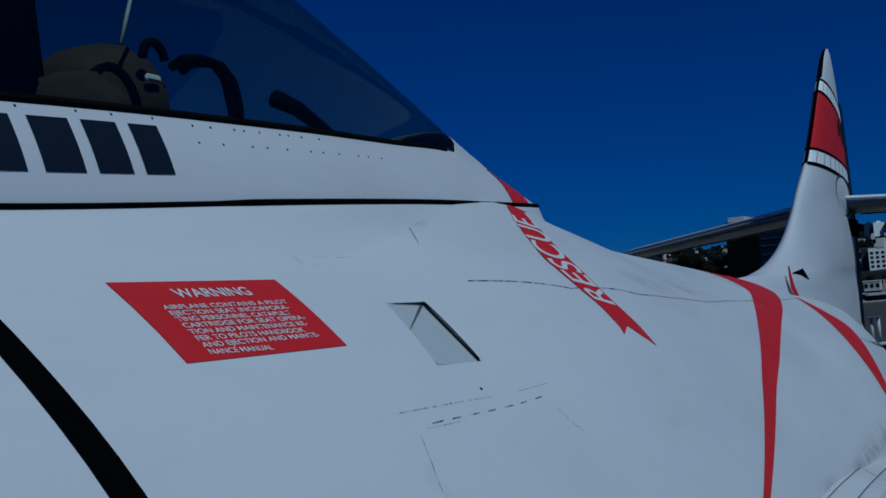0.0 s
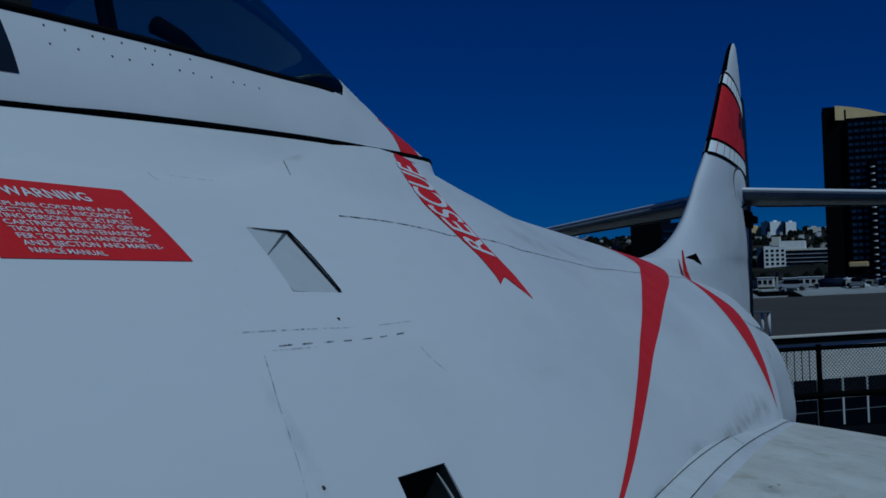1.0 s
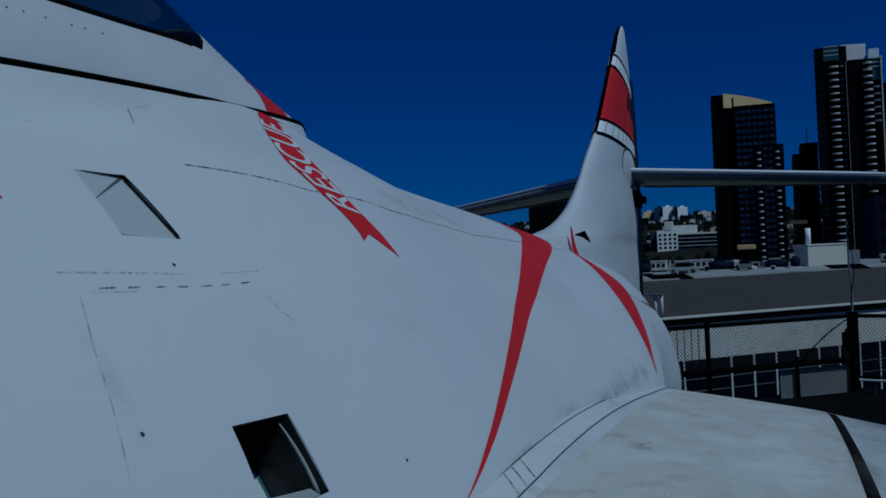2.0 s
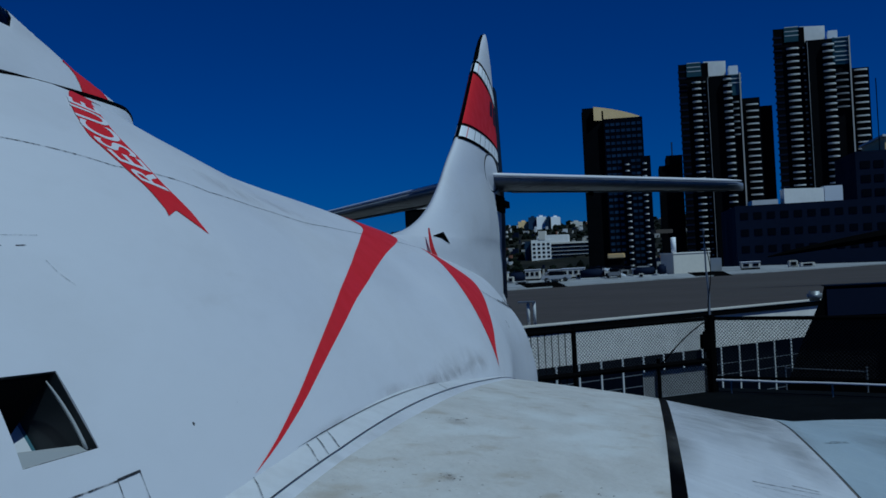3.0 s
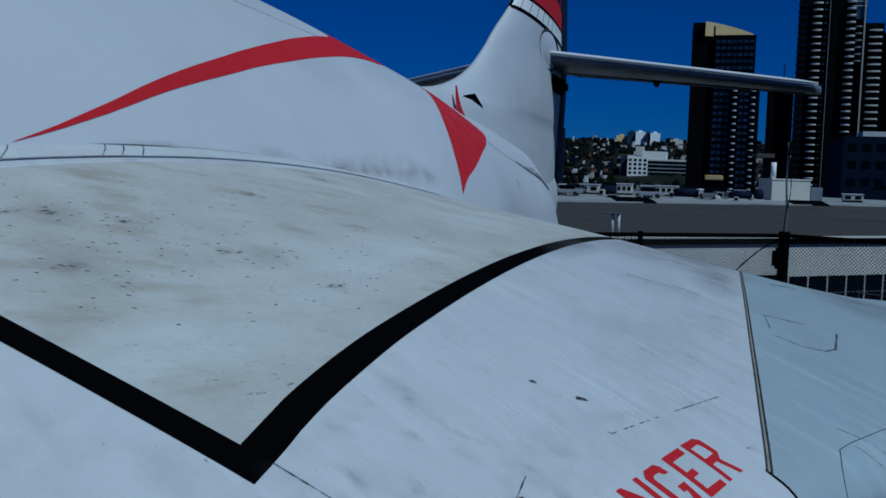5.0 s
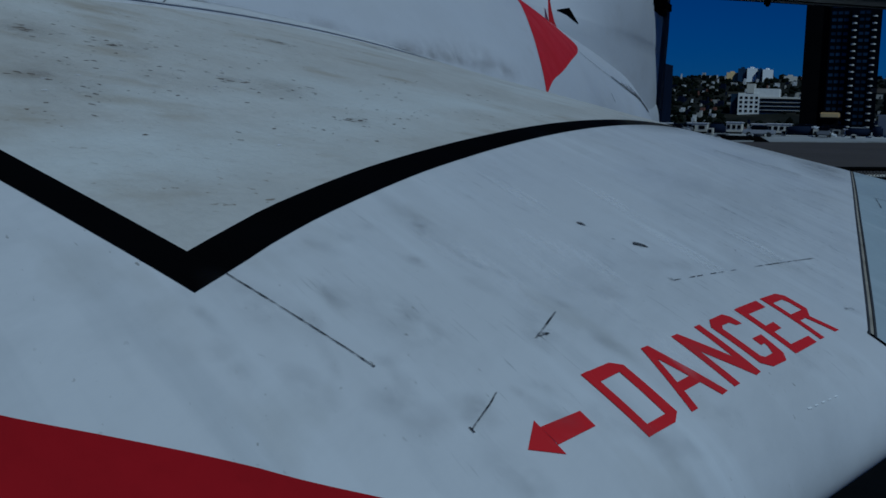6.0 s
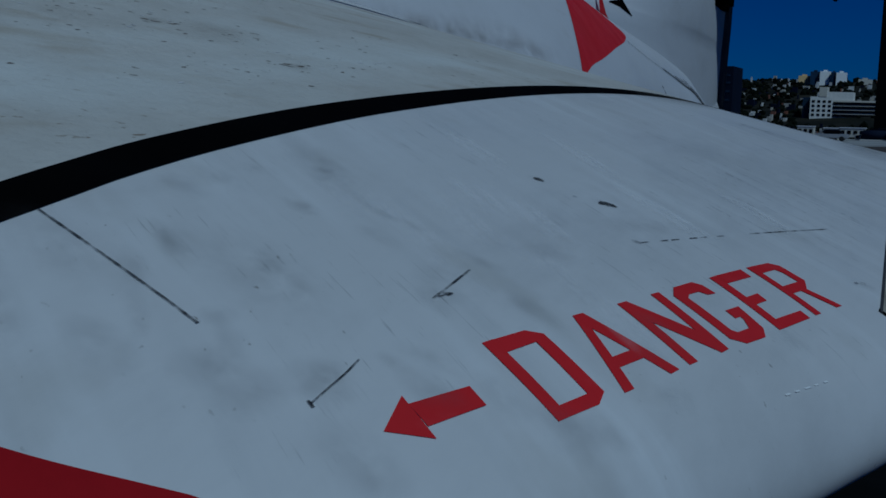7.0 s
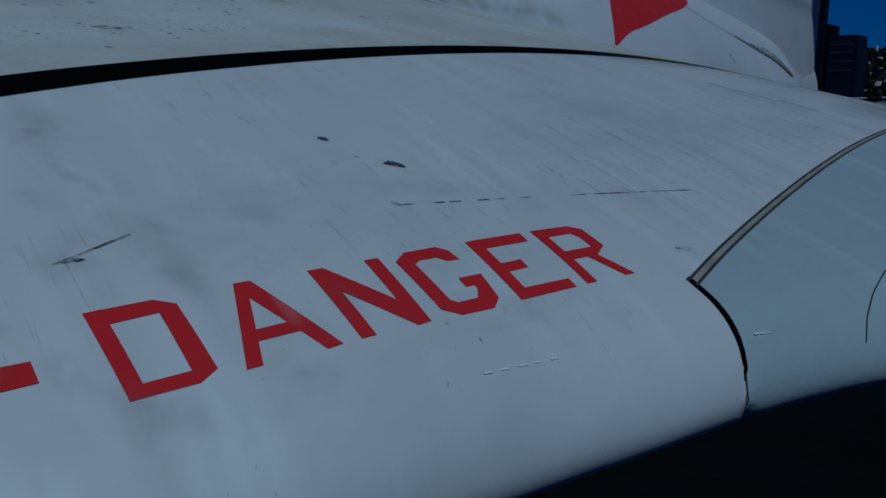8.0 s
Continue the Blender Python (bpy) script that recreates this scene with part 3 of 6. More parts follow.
# cockpit below the glass
bm = grid_bm([[fus(y, th, 0.007) for th in np.linspace(-22, 22, 13)] for y in np.linspace(-0.6, 1.62, 24)])
part("cockpit_deck", bm, COCKPIT, jet, "matt black cockpit decking", smooth=True)
bm = box_bm(XC - 0.20, XC + 0.10, 0.55, 1.145, 2.16, 2.52, bevel=0.03)
for v in bm.verts:
    if v.co.z > 2.3:
        v.co.x = XC + (v.co.x - XC) * 0.6
part("seat_back", bm, COCKPIT, jet, "matt black ejection seat back and headrest", smooth=True)
part("canopy_bow", tube_bm([(XC + 0.10, 1.217 + 0.020 * k, 2.361 + 0.057 * k) for k in (0, 0.7, 1.4, 2.1, 2.8)], 0.0026, 6), WIRE, jet, "pale inner canopy bow", smooth=True)
bm = bmesh.new()
bmesh.ops.create_icosphere(bm, subdivisions=3, radius=1.0, matrix=Matrix.Translation((XC + 0.07, 1.160, 2.272)) @ Matrix.Diagonal((0.085, 0.058, 0.050, 1)))
for v in bm.verts:
    v.co += Vector((1, 1, 1)) * 0.006 * noise.noise(v.co * 30)
part("parachute_pack", bm, TAN, jet, "brown canvas parachute pack", smooth=True)
bm = bmesh.new()
bmesh.ops.create_icosphere(bm, subdivisions=3, radius=1.0, matrix=Matrix.Translation((XC + 0.00, 1.265, 2.305)) @ Matrix.Diagonal((0.10, 0.085, 0.082, 1)))
for v in bm.verts:
    v.co += Vector((1, 1, 1)) * 0.007 * noise.noise(v.co * 26)
part("canvas_bag", bm, TAN, jet, "folded tan canvas bag", smooth=True)
for y, z, r in ((1.195, 2.275, 0.055), (1.262, 2.345, 0.026)):
    part("harness_strap", tube_bm([(XC + 0.105, y - r * math.cos(a) * 0.7, z + r * math.sin(a)) for a in np.linspace(0.2, 2.9, 12)], 0.0055, 6), COCKPIT, jet, "dark harness strap", smooth=True)
for dy, dx in ((-0.060, 0.09), (-0.038, 0.085)):
    part("oxygen_hose", tube_bm([(XC + dx, 1.367 + dy, 2.352), (XC + dx, 1.385 + dy, 2.364), (XC + dx, 1.412 + dy, 2.370), (XC + dx, 1.440 + dy, 2.370), (XC + dx, 1.462 + dy, 2.352), (XC + dx, 1.470 + dy, 2.32), (XC + dx, 1.474 + dy, 2.24)], 0.0062, 12), COCKPIT, jet, "black ribbed hose", smooth=True)
part("canopy_strut", tube_bm([(XC + 0.05, 1.555, 2.355), (XC + 0.055, 1.60, 2.345), (XC + 0.06, 1.68, 2.31), (XC + 0.07, 1.78, 2.255)], [0.014, 0.012, 0.009, 0.007], 8), COCKPIT, jet, "black canopy actuator strut", smooth=True)
# Metal latch in chalk white, which stands for the sun glinting on it.
part("latch", box_bm(XC + 0.100, XC + 0.106, 1.249, 1.272, 2.3245, 2.3325, bevel=0.002), CHALK, jet, "metal latch coloured white for its sun glint")

# rivets on the canopy skirt, and the pilot's lettering as plain bars
rivet_bm = bmesh.new()
bmesh.ops.create_uvsphere(rivet_bm, u_segments=6, v_segments=4, radius=0.0016)
rivet_mesh = None
for share, first, last, count in ((0.92, 0.86, 1.05, 5), (0.88, 1.10, 1.30, 9), (0.68, 1.10, 1.44, 11)):
    for k in range(count):
        y = first + (last - first) * k / (count - 1) + (0.010 if k % 3 == 2 else 0)
        if rivet_mesh is None:
            rivet = part("rivet", rivet_bm, GRIME, jet)
            rivet_mesh = rivet.data
        else:
            rivet = new("rivet", rivet_mesh)
            rivet.parent = jet
        rivet.location = canopy(y, 30 * share, -0.0006)


def skirt_quad(y0, y1, k0, k1, slant):
    return grid_bm([[canopy(y0 + (y1 - y0) * i / 4 + slant * j / 4, 30 * (k1 + (k0 - k1) * j / 4), 0.0006) for j in range(5)] for i in range(5)])


for y0, y1 in ((0.862, 0.898), (0.914, 0.953), (0.966, 1.003), (1.017, 1.051)):
    part("lettering_bar", skirt_quad(y0, y1, 0.31, 0.84, 0.006), NAVY, jet, "dark navy lettering bar")

# painted marks on the fuselage
part("black_line", strip_bm(fus, [(0.775, 24), (0.775, 40), (0.777, 50), (0.780, 110)], [(0.794, 24), (0.795, 40), (0.7985, 50), (0.803, 110)], 40, 2), BLACK, fuselage, "black painted line round the fuselage")
sign = part("warning_sign", strip_bm(fus, [(0.901, 34.95), (0.8985, 42.65)], [(1.079, 35.4), (1.074, 43.05)], 16, 16, 0.0006), RED, fuselage, "red ejection seat warning placard with white text")
lines = ["AIRPLANE CONTAINS A PILOT", "EJECTION SEAT INCORPORA-", "TING PERSONNEL CATAPULT", "CARTRIDGE FOR SEAT OPERA-", "TION AND MAINTENANCE RE-", "FER TO PILOTS HANDBOOK", "AND EJECTION AND MAINTE-", "NANCE MANUAL"]
part("lettering", text_bm("WARNING", fus, lambda u, v: (0.950 + 0.080 * u, 36.95 - 0.95 * v + 0.2 * u), 0.0011, 0.02), LETTER, sign)
for k, line in enumerate(lines):
    wide = 0.128 * (len(line) / 24)
    th = 38.05 + 0.60 * k
    part("lettering", text_bm(line, fus, lambda u, v: (0.925 + wide * u, th - 0.42 * v + 0.3 * u), 0.0011, 0.015), LETTER, sign)
arrow_lo = [(24.5, 1.90), (27, 1.81), (29.15, 1.761), (35.6, 1.656), (39.5, 1.622), (42.9, 1.624), (45.7, 1.631), (48.0, 1.627)]
arrow_hi = [(24.5, 1.975), (27, 1.875), (29.5, 1.812), (34.3, 1.746), (38, 1.712), (41, 1.701), (44.4, 1.692), (48.0, 1.698)]
arrow = part("rescue_arrow", strip_bm(fus, [(y, th) for th, y in arrow_lo], [(y, th) for th, y in arrow_hi], 40, 6, 0.0008), RED, fuselage, "red rescue arrow band with white letters")
part("arrow_point", poly_bm(fus, [(1.657, 47.95), (1.698, 47.95), (1.6945, 50.6)], 0.0008, None, 3), RED, arrow)
part("arrow_point", poly_bm(fus, [(1.627, 47.95), (1.655, 47.95), (1.620, 48.7)], 0.0008), RED, arrow)


def on_arrow(u, v):
    th = 45.3 - 14.0 * u
    lo, hi = smooth_table(arrow_lo)(th), smooth_table(arrow_hi)(th)
    return (lo + (hi - lo) * (0.90 - 0.84 * v), th + 1.15 * (0.5 - v))


part("lettering", text_bm("RESCUE", fus, on_arrow, 0.0013, 0.012), LETTER, arrow)
part("rescue_band", strip_bm(canopy, [(1.862, 0), (1.90, 15), (1.94, 30), (2.02, 75)], [(1.985, 0), (2.02, 15), (2.06, 30), (2.13, 75)], 16, 4), RED, jet, "red rescue band over the canopy fairing")
stripe_up = [(1.460, 72.3), (1.53, 70.4), (1.6, 68.4), (1.7, 65.85), (1.8, 63.45), (1.9, 61.05), (2.0, 58.6), (2.1, 56.05), (2.2, 53.4), (2.3, 50.6), (2.4, 47.9), (2.5, 45.35), (2.6, 42.9), (2.7, 40.4), (2.8, 37.9), (2.9, 35.4), (2.98, 32.5), (3.1, 22), (3.2, 0)]
stripe_low = [(1.461, 72.3), (1.53, 70.75), (1.6, 69.1), (1.7, 66.95), (1.8, 64.9), (1.9, 62.85), (2.0, 60.75), (2.1, 58.55), (2.2, 56.25), (2.3, 53.95), (2.4, 51.75), (2.5, 49.7), (2.6, 47.75), (2.7, 45.85), (2.8, 44.0), (2.9, 42.3), (3.07, 39.6), (3.31, 35.6), (3.477, 31.6), (3.6, 20), (3.65, 0)]
part("red_stripe", strip_bm(fus, stripe_up, stripe_low, 70, 8, 0.0008), RED, fuselage, "tapering red stripe across the spine")
part("red_flash", strip_bm(fus, [(3.160, 77.0), (3.245, 67.0), (3.37, 57.7), (3.52, 50), (3.67, 43.4), (3.85, 34)], [(3.162, 77.0), (3.33, 72.4), (3.50, 69.6), (3.75, 65.0), (4.26, 54.6), (4.43, 48.3), (4.15, 42), (3.9, 34)], 40, 8, 0.0008), RED, fuselage, "red arrow flash on the rear fuselage")


def scratch(surface, owner, run, wide, along=6, mat=WORN, lift=0.0005, name="panel_joint"):
    return part(name, seam_bm(surface, run, wide, along, lift), mat, owner)


scratch(fus, fuselage, [(1.374, 38.7), (1.6, 42.8), (1.85, 43.8), (2.15, 41.8), (2.5, 39.4), (3.1, 38), (4.2, 33)], 0.0020, 12)
def smudge(surface, owner, centre, half_u, half_v, mat, turn=0.0, lift=0.0007):
    """A soft stain of elliptic outline on a surface; half sizes in surface coordinates."""
    bm = bmesh.new()
    layer = bm.loops.layers.uv.new("rim")
    n, c, d = 8, math.cos(radians(turn)), math.sin(radians(turn))
    spots = {}
    for i in range(n + 1):
        for j in range(n + 1):
            p, q = (2 * i / n - 1) * half_u, (2 * j / n - 1) * half_v
            spots[i, j] = bm.verts.new(surface(centre[0] + p * c - q * d, centre[1] + p * d + q * c, lift))
    for i in range(n):
        for j in range(n):
            ring = [(i, j), (i + 1, j), (i + 1, j + 1), (i, j + 1)]
            face = bm.faces.new([spots[k] for k in ring])
            for loop, k in zip(face.loops, ring):
                loop[layer].uv = (k[0] / n, k[1] / n)
    return part("stain", bm, mat, owner)


chip_rng = random.Random(11)


def chip_bm(surface, centre, size, turn, bm=None, slim=0.5, lift=0.0006):
    """A ragged chip in the paint; size in surface metres."""
    outline = []
    for k in range(8):
        a, r = 2 * math.pi * k / 8, size * chip_rng.uniform(0.6, 1.15)
        u, v = r * math.cos(a), r * slim * math.sin(a)
        outline.append((centre[0] + u * math.cos(turn) - v * math.sin(turn), centre[1] + u * math.sin(turn) + v * math.cos(turn)))
    return poly_bm(surface, outline, lift, bm)


for centre, hu, hv, mat in (((2.35, 70.6), 0.22, 2.2, SMUDGE), ((2.62, 70.5), 0.26, 3.4, SMUDGE), ((2.80, 72.5), 0.22, 3.0, SMUDGE), ((2.5, 71.5), 0.4, 1.2, SMUDGE), ((2.05, 70.2), 0.12, 1.2, SMUDGE), ((2.02, 40), 0.17, 2.2, SMUDGE), ((2.32, 38), 0.2, 1.8, SMUDGE),
                            ((1.44, 29.5), 0.03, 1.5, DRIP), ((1.75, 71), 0.16, 0.8, SMUDGE), ((3.0, 30), 0.2, 5, SMUDGE)):
    smudge(fus, fuselage, centre, hu, hv, mat)
scratch(fus, fuselage, [(1.055, 49.1), (1.15, 49.5)], 0.0012, 6, FAINT)
scratch(fus, fuselage, [(1.13, 49.4), (1.22, 49.8)], 0.0009, 6, FAINT)
scratch(fus, fuselage, [(1.26, 50.0), (1.32, 50.3)], 0.0008, 6, FAINT)
for k in range(7):
    y = 1.093 + 0.031 * k
    scratch(fus, fuselage, [(y, 50.48 + 0.10 * k), (y + (0.018, 0.015, 0.016, 0.013, 0.017, 0.012, 0.014)[k], 50.52 + 0.10 * k)], 0.0011, 2, WORN, name="dash_mark")
scratch(fus, fuselage, [(1.075, 50.72), (1.14, 50.95)], 0.0011, 6, FAINT)
scratch(fus, fuselage, [(1.304, 52.6), (1.308, 53.7), (1.320, 55.0)], 0.0014, 6, FAINT)
scratch(fus, fuselage, [(1.068, 51.0), (1.048, 54.3), (1.032, 58.0), (1.014, 61.9)], 0.0009, 8, FAINT)
smudge(fus, fuselage, (1.045, 56.5), 0.012, 5.0, HAZE)
scratch(fus, fuselage, [(1.150, 32.0), (1.147, 33.1), (1.165, 33.6)], 0.0012, 6, FAINT, name="scratch")
scratch(fus, fuselage, [(1.178, 32.2), (1.25, 32.6)], 0.0010, 6, FAINT, name="scratch")
scratch(fus, fuselage, [(1.448, 27.4), (1.42, 29.5), (1.382, 32.6)], 0.0010, 6, WORN, name="scratch")
scratch(fus, fuselage, [(1.10, 69.0), (1.187, 69.2), (1.236, 69.25), (1.270, 69.25), (1.270, 71.7), (1.235, 71.6), (1.173, 71.4), (1.10, 71.2)], 0.0016)
scratch(fus, fuselage, [(1.236, 69.25), (1.235, 71.6)], 0.0014)
scratch(fus, fuselage, [(1.236, 69.2), (1.271, 69.2)], 0.0022, mat=GRIME)
scratch(fus, fuselage, [(1.271, 71.7), (1.237, 71.65)], 0.0022, mat=GRIME)
for y, th in ((1.445, 28.1), (1.205, 48.9), (1.046, 59.7), (1.383, 67.3)):
    bm = bmesh.new()
    bmesh.ops.create_uvsphere(bm, u_segments=8, v_segments=4, radius=0.0024, matrix=Matrix.Translation(fus(y, th, -0.0012)))
    part("fastener", bm, GRIME, fuselage)

for k, (y, th) in enumerate(((4.94, 59.5), (5.11, 61.3), (5.22, 60.8), (5.37, 60.4), (5.54, 59.5), (5.72, 58.7), (5.90, 60.6), (6.05, 59.5))):
    scratch(fus, fuselage, [(y, th), (y + 0.8 * (6.56 - y), th + 0.8 * (78 - th))], 0.006 if k % 2 else 0.010, 8, mat=WORN, lift=0.004, name="scuff_mark")
scratch(fus, fuselage, [(4.64, 70.5), (4.67, 74.4)], 0.006, 4, lift=0.003, name="scuff_mark")
# Drawn grey line for the shading along the fin root fillet.
scratch(fus, fuselage, [(4.27, 55), (4.6, 57), (5.0, 60), (5.6, 66), (6.4, 78)], 0.010, 8, FAINT, lift=0.002, name="root_crease")

# ---- wing ----
FOLD, GAP, NOTCH = 1.4255, 0.0036, 1.5055
fold_x = smooth_table([(NOTCH, 1.4255), (1.7, 1.4200), (2.03, 1.4130), (2.7, 1.4060), (4.0, 1.40)])


def notch_y(X):
    return NOTCH - 0.42 * (X - FOLD) - 1.9e9 * max(0.0, X - FOLD) ** 8


def wing_low(X, y):
    """A point of the wing's lower skin."""
    nose = wing(X, wing_le(X)).z
    d = min(1.0, max(0.0, (y - wing_le(X)) / 0.040))
    top = wing(X, y)
    return Vector((XC + X, y, min(nose - LOW_DROP * math.sqrt(max(0, 1 - (1 - d) ** 2)), top.z - 0.003 * d)))


def skins(bm, columns, y_from, y_to, rows, warp, front=True, power=1.0):
    """Upper and lower skin over columns of X, closed in front where the panel has its leading edge."""
    for skin in (wing, wing_low):
        grid = []
        for X in columns:
            y0, y1 = y_from(X), y_to(X)
            grid.append([skin(warp(X, y), y) for y in (y0 + (y1 - y0) * (k / rows) ** power for k in range(rows + 1))])
        grid_bm(grid, bm)


def wall_bm(bm, run):
    """An upright edge between the two skins along a run of (X, y)."""
    grid_bm([[wing(X, y), wing(X, y) + 0.94 * (wing_low(X, y) - wing(X, y))] for X, y in run], bm)


stay = lambda X, y: X
notch_end = FOLD
while notch_y(notch_end) > wing_le(notch_end):
    notch_end += 0.0005
outer_end = FOLD
while notch_y(outer_end) + 0.0044 > wing_le(outer_end):
    outer_end += 0.0005
inner_cols = [0.40 + (FOLD - 0.40) * k / 44 for k in range(45)]
corner_cols = [FOLD + (notch_end - FOLD) * k / 14 for k in range(1, 15)]
bm = bmesh.new()
skins(bm, inner_cols + corner_cols, wing_le, lambda X: NOTCH if X <= FOLD else max(notch_y(X), wing_le(X) + 0.0008), 46, stay, power=2.0)
skins(bm, inner_cols, lambda X: NOTCH, wing_te, 80, lambda X, y: 0.40 + (X - 0.40) * (fold_x(y) - 0.40) / (FOLD - 0.40))
bmesh.ops.remove_doubles(bm, verts=bm.verts, dist=0.00005)
wall_bm(bm, [(fold_x(y), y) for y in np.linspace(NOTCH, 3.9, 60)])
wall_bm(bm, [(X, notch_y(X)) for X in [FOLD] + corner_cols])
port_wing = part("wing", bm, WING, jet, "white-painted inner wing panel, scuffed and streaked", smooth=True)
bm = bmesh.new()
outer_cols = sorted([FOLD + GAP + 2.4 * (k / 64) ** 2.0 for k in range(65)] + [outer_end])
outer_warp = lambda X, y: X + (fold_x(y) - FOLD) * max(0.0, 1 - (X - FOLD - GAP) / 1.0) if y > NOTCH else X


def outer_from(X):
    y = wing_le(X)
    for k in range(8):
        y = wing_le(outer_warp(X, y))
    return max(y, notch_y(X) + 0.0044)



skins(bm, outer_cols, outer_from, wing_te, 120, outer_warp, power=1.6)
wall_bm(bm, [(outer_warp(FOLD + GAP, y), y) for y in np.linspace(NOTCH, 3.9, 60)])
wall_bm(bm, [(X, notch_y(X) + 0.0044) for X in outer_cols if X <= outer_end + 0.0001])
bmesh.ops.remove_doubles(bm, verts=bm.verts, dist=0.0003)
outer = part("outer_wing", bm, OUTERWING, jet, "blue-grey white folding outer wing panel", smooth=True)
part("fold_seal", grid_bm([[wing(fold_x(y) + dx, y, dz) for dx, dz in ((-0.001, -0.0007), (0.5 * GAP, -0.0002), (GAP + 0.001, -0.0007))] for y in np.linspace(NOTCH, 3.9, 80)]), SEALANT, port_wing, "brown aged fold joint sealant")
for dx in (-0.0004, GAP + 0.0004):
    part("fold_edge", grid_bm([[wing(fold_x(y) + dx - 0.0008, y, 0.0007), wing(fold_x(y) + dx + 0.0008, y, 0.0007)] for y in np.linspace(NOTCH, 3.9, 80)]), GRIME, port_wing)
part("notch_seal", grid_bm([[wing(X, notch_y(X) - 0.0004, 0.0003), wing(X, notch_y(X) + 0.0048, 0.0003)] for X in [FOLD - 0.002 + (notch_end - FOLD + 0.001) * k / 14 for k in range(15)]]), BLACK, port_wing, "black notch seal")
right = grid_bm([[Vector((2 * XC - p.x, p.y, p.z)) for p in (wing(X, wing_le(X) + (wing_te(X) - wing_le(X)) * t) for t in np.linspace(0, 1, 14))] for X in np.linspace(0.4, 3.6, 12)])
part("starboard_wing", right, WING, jet, smooth=True)

part("walkway", strip_bm(wing, [(0.722, 1.157), (0.728, 1.55), (0.736, 1.8), (0.742, 2.1), (0.745, 3.85)], [(1.101, 1.157), (1.096, 1.30), (1.097, 1.55), (1.104, 1.90), (1.110, 2.3), (1.113, 3.85)], 80, 20, 0.0003), BEIGE, port_wing, "beige non-slip walkway coating, speckled and worn")
part("walkway_line", strip_bm(wing, [(1.1005, 1.159), (1.0985, 1.19), (1.0945, 1.25), (1.0930, 1.36), (1.0950, 1.48), (1.0980, 1.62), (1.1010, 1.80), (1.1045, 2.05), (1.1080, 2.45), (1.110, 3.3)], [(1.1237, 1.1333), (1.1232, 1.165), (1.1200, 1.213), (1.1178, 1.27), (1.1170, 1.40), (1.1188, 1.51), (1.1208, 1.63), (1.1235, 1.80), (1.1262, 2.03), (1.1285, 2.4), (1.130, 3.3)], 90, 3, 0.0005), BLACK, port_wing, "black walkway border line")
part("walkway_line", strip_bm(wing, [(0.70, 1.1595), (1.1005, 1.159)], [(0.70, 1.1345), (1.1237, 1.1333)], 20, 3, 0.0005), BLACK, port_wing, "black walkway border line")
part("intake_lip_paint", strip_bm(wing, [(0.95, 0.795), (1.1, 0.872), (1.2, 0.962), (1.29, 1.087)], [(0.95, 0.93), (1.119, 1.0192), (1.1517, 1.0397), (1.1816, 1.0582), (1.2134, 1.0765), (1.2389, 1.0935), (1.2530, 1.1030), (1.2626, 1.1074), (1.2800, 1.1120), (1.292, 1.1125)], 60, 14, 0.0004), LIPSHADE, port_wing, "red painted intake lip, darkened for its shade")

# joint strip between fuselage and wing
joint_x = smooth_table([(1.15, 0.675), (1.47, 0.6815), (1.66, 0.6860), (2.0, 0.6875), (2.37, 0.691), (2.8, 0.696), (3.2, 0.69), (3.6, 0.66), (4.0, 0.61)])
rows = []
for y in np.linspace(1.15, 4.0, 90):
    X = joint_x(y)
    rows.append([wing(X - 0.02, y, 0.006), wing(X + 0.004, y, 0.0045), wing(X + 0.016, y, 0.003), wing(X + 0.0295, y, 0.0025), wing(X + 0.0305, y, 0.0)])
strip = part("joint_strip", grid_bm(rows), STRIP, port_wing, "white joint strip along the wing root", smooth=True)
scratch(wing, strip, [(joint_x(y) + 0.031, y) for y in np.linspace(1.29, 3.6, 14)], 0.0016, 6, GRIME, lift=0.003, name="strip_edge")
scratch(wing, strip, [(joint_x(y) - 0.001, y) for y in np.linspace(1.385, 2.9, 14)], 0.0015, 6, GRIME, lift=0.0062, name="strip_edge")


scratch(wing, port_wing, [(0.7132, 1.290), (0.7326, 1.2904), (0.7486, 1.2865)], 0.0022, 4, GRIME, lift=0.0012, name="sealant_crack")
scratch(wing, port_wing, [(0.705, 1.228), (0.7105, 1.250), (0.709, 1.256)], 0.0018, 4, lift=0.0012, name="sealant_crack")
scratch(wing, strip, [(0.6773, 1.298), (0.6855, 1.3257)], 0.0016, 4, lift=0.0064, name="sealant_crack")


def strip_face(u, y, lift=0.0):
    """A point of the joint strip's face, u from 0 at its upper edge to 1."""
    return wing(joint_x(y) + 0.0295 * u, y, 0.0052 - 0.0026 * u + lift)


for y in (1.375, 1.455, 1.61, 1.645, 1.685, 2.34):
    scratch(strip_face, strip, [(0.02, y), (0.35, y - 0.012), (0.98, y - 0.042)], 0.0016, 4, WORN, lift=0.0006, name="strip_tick")

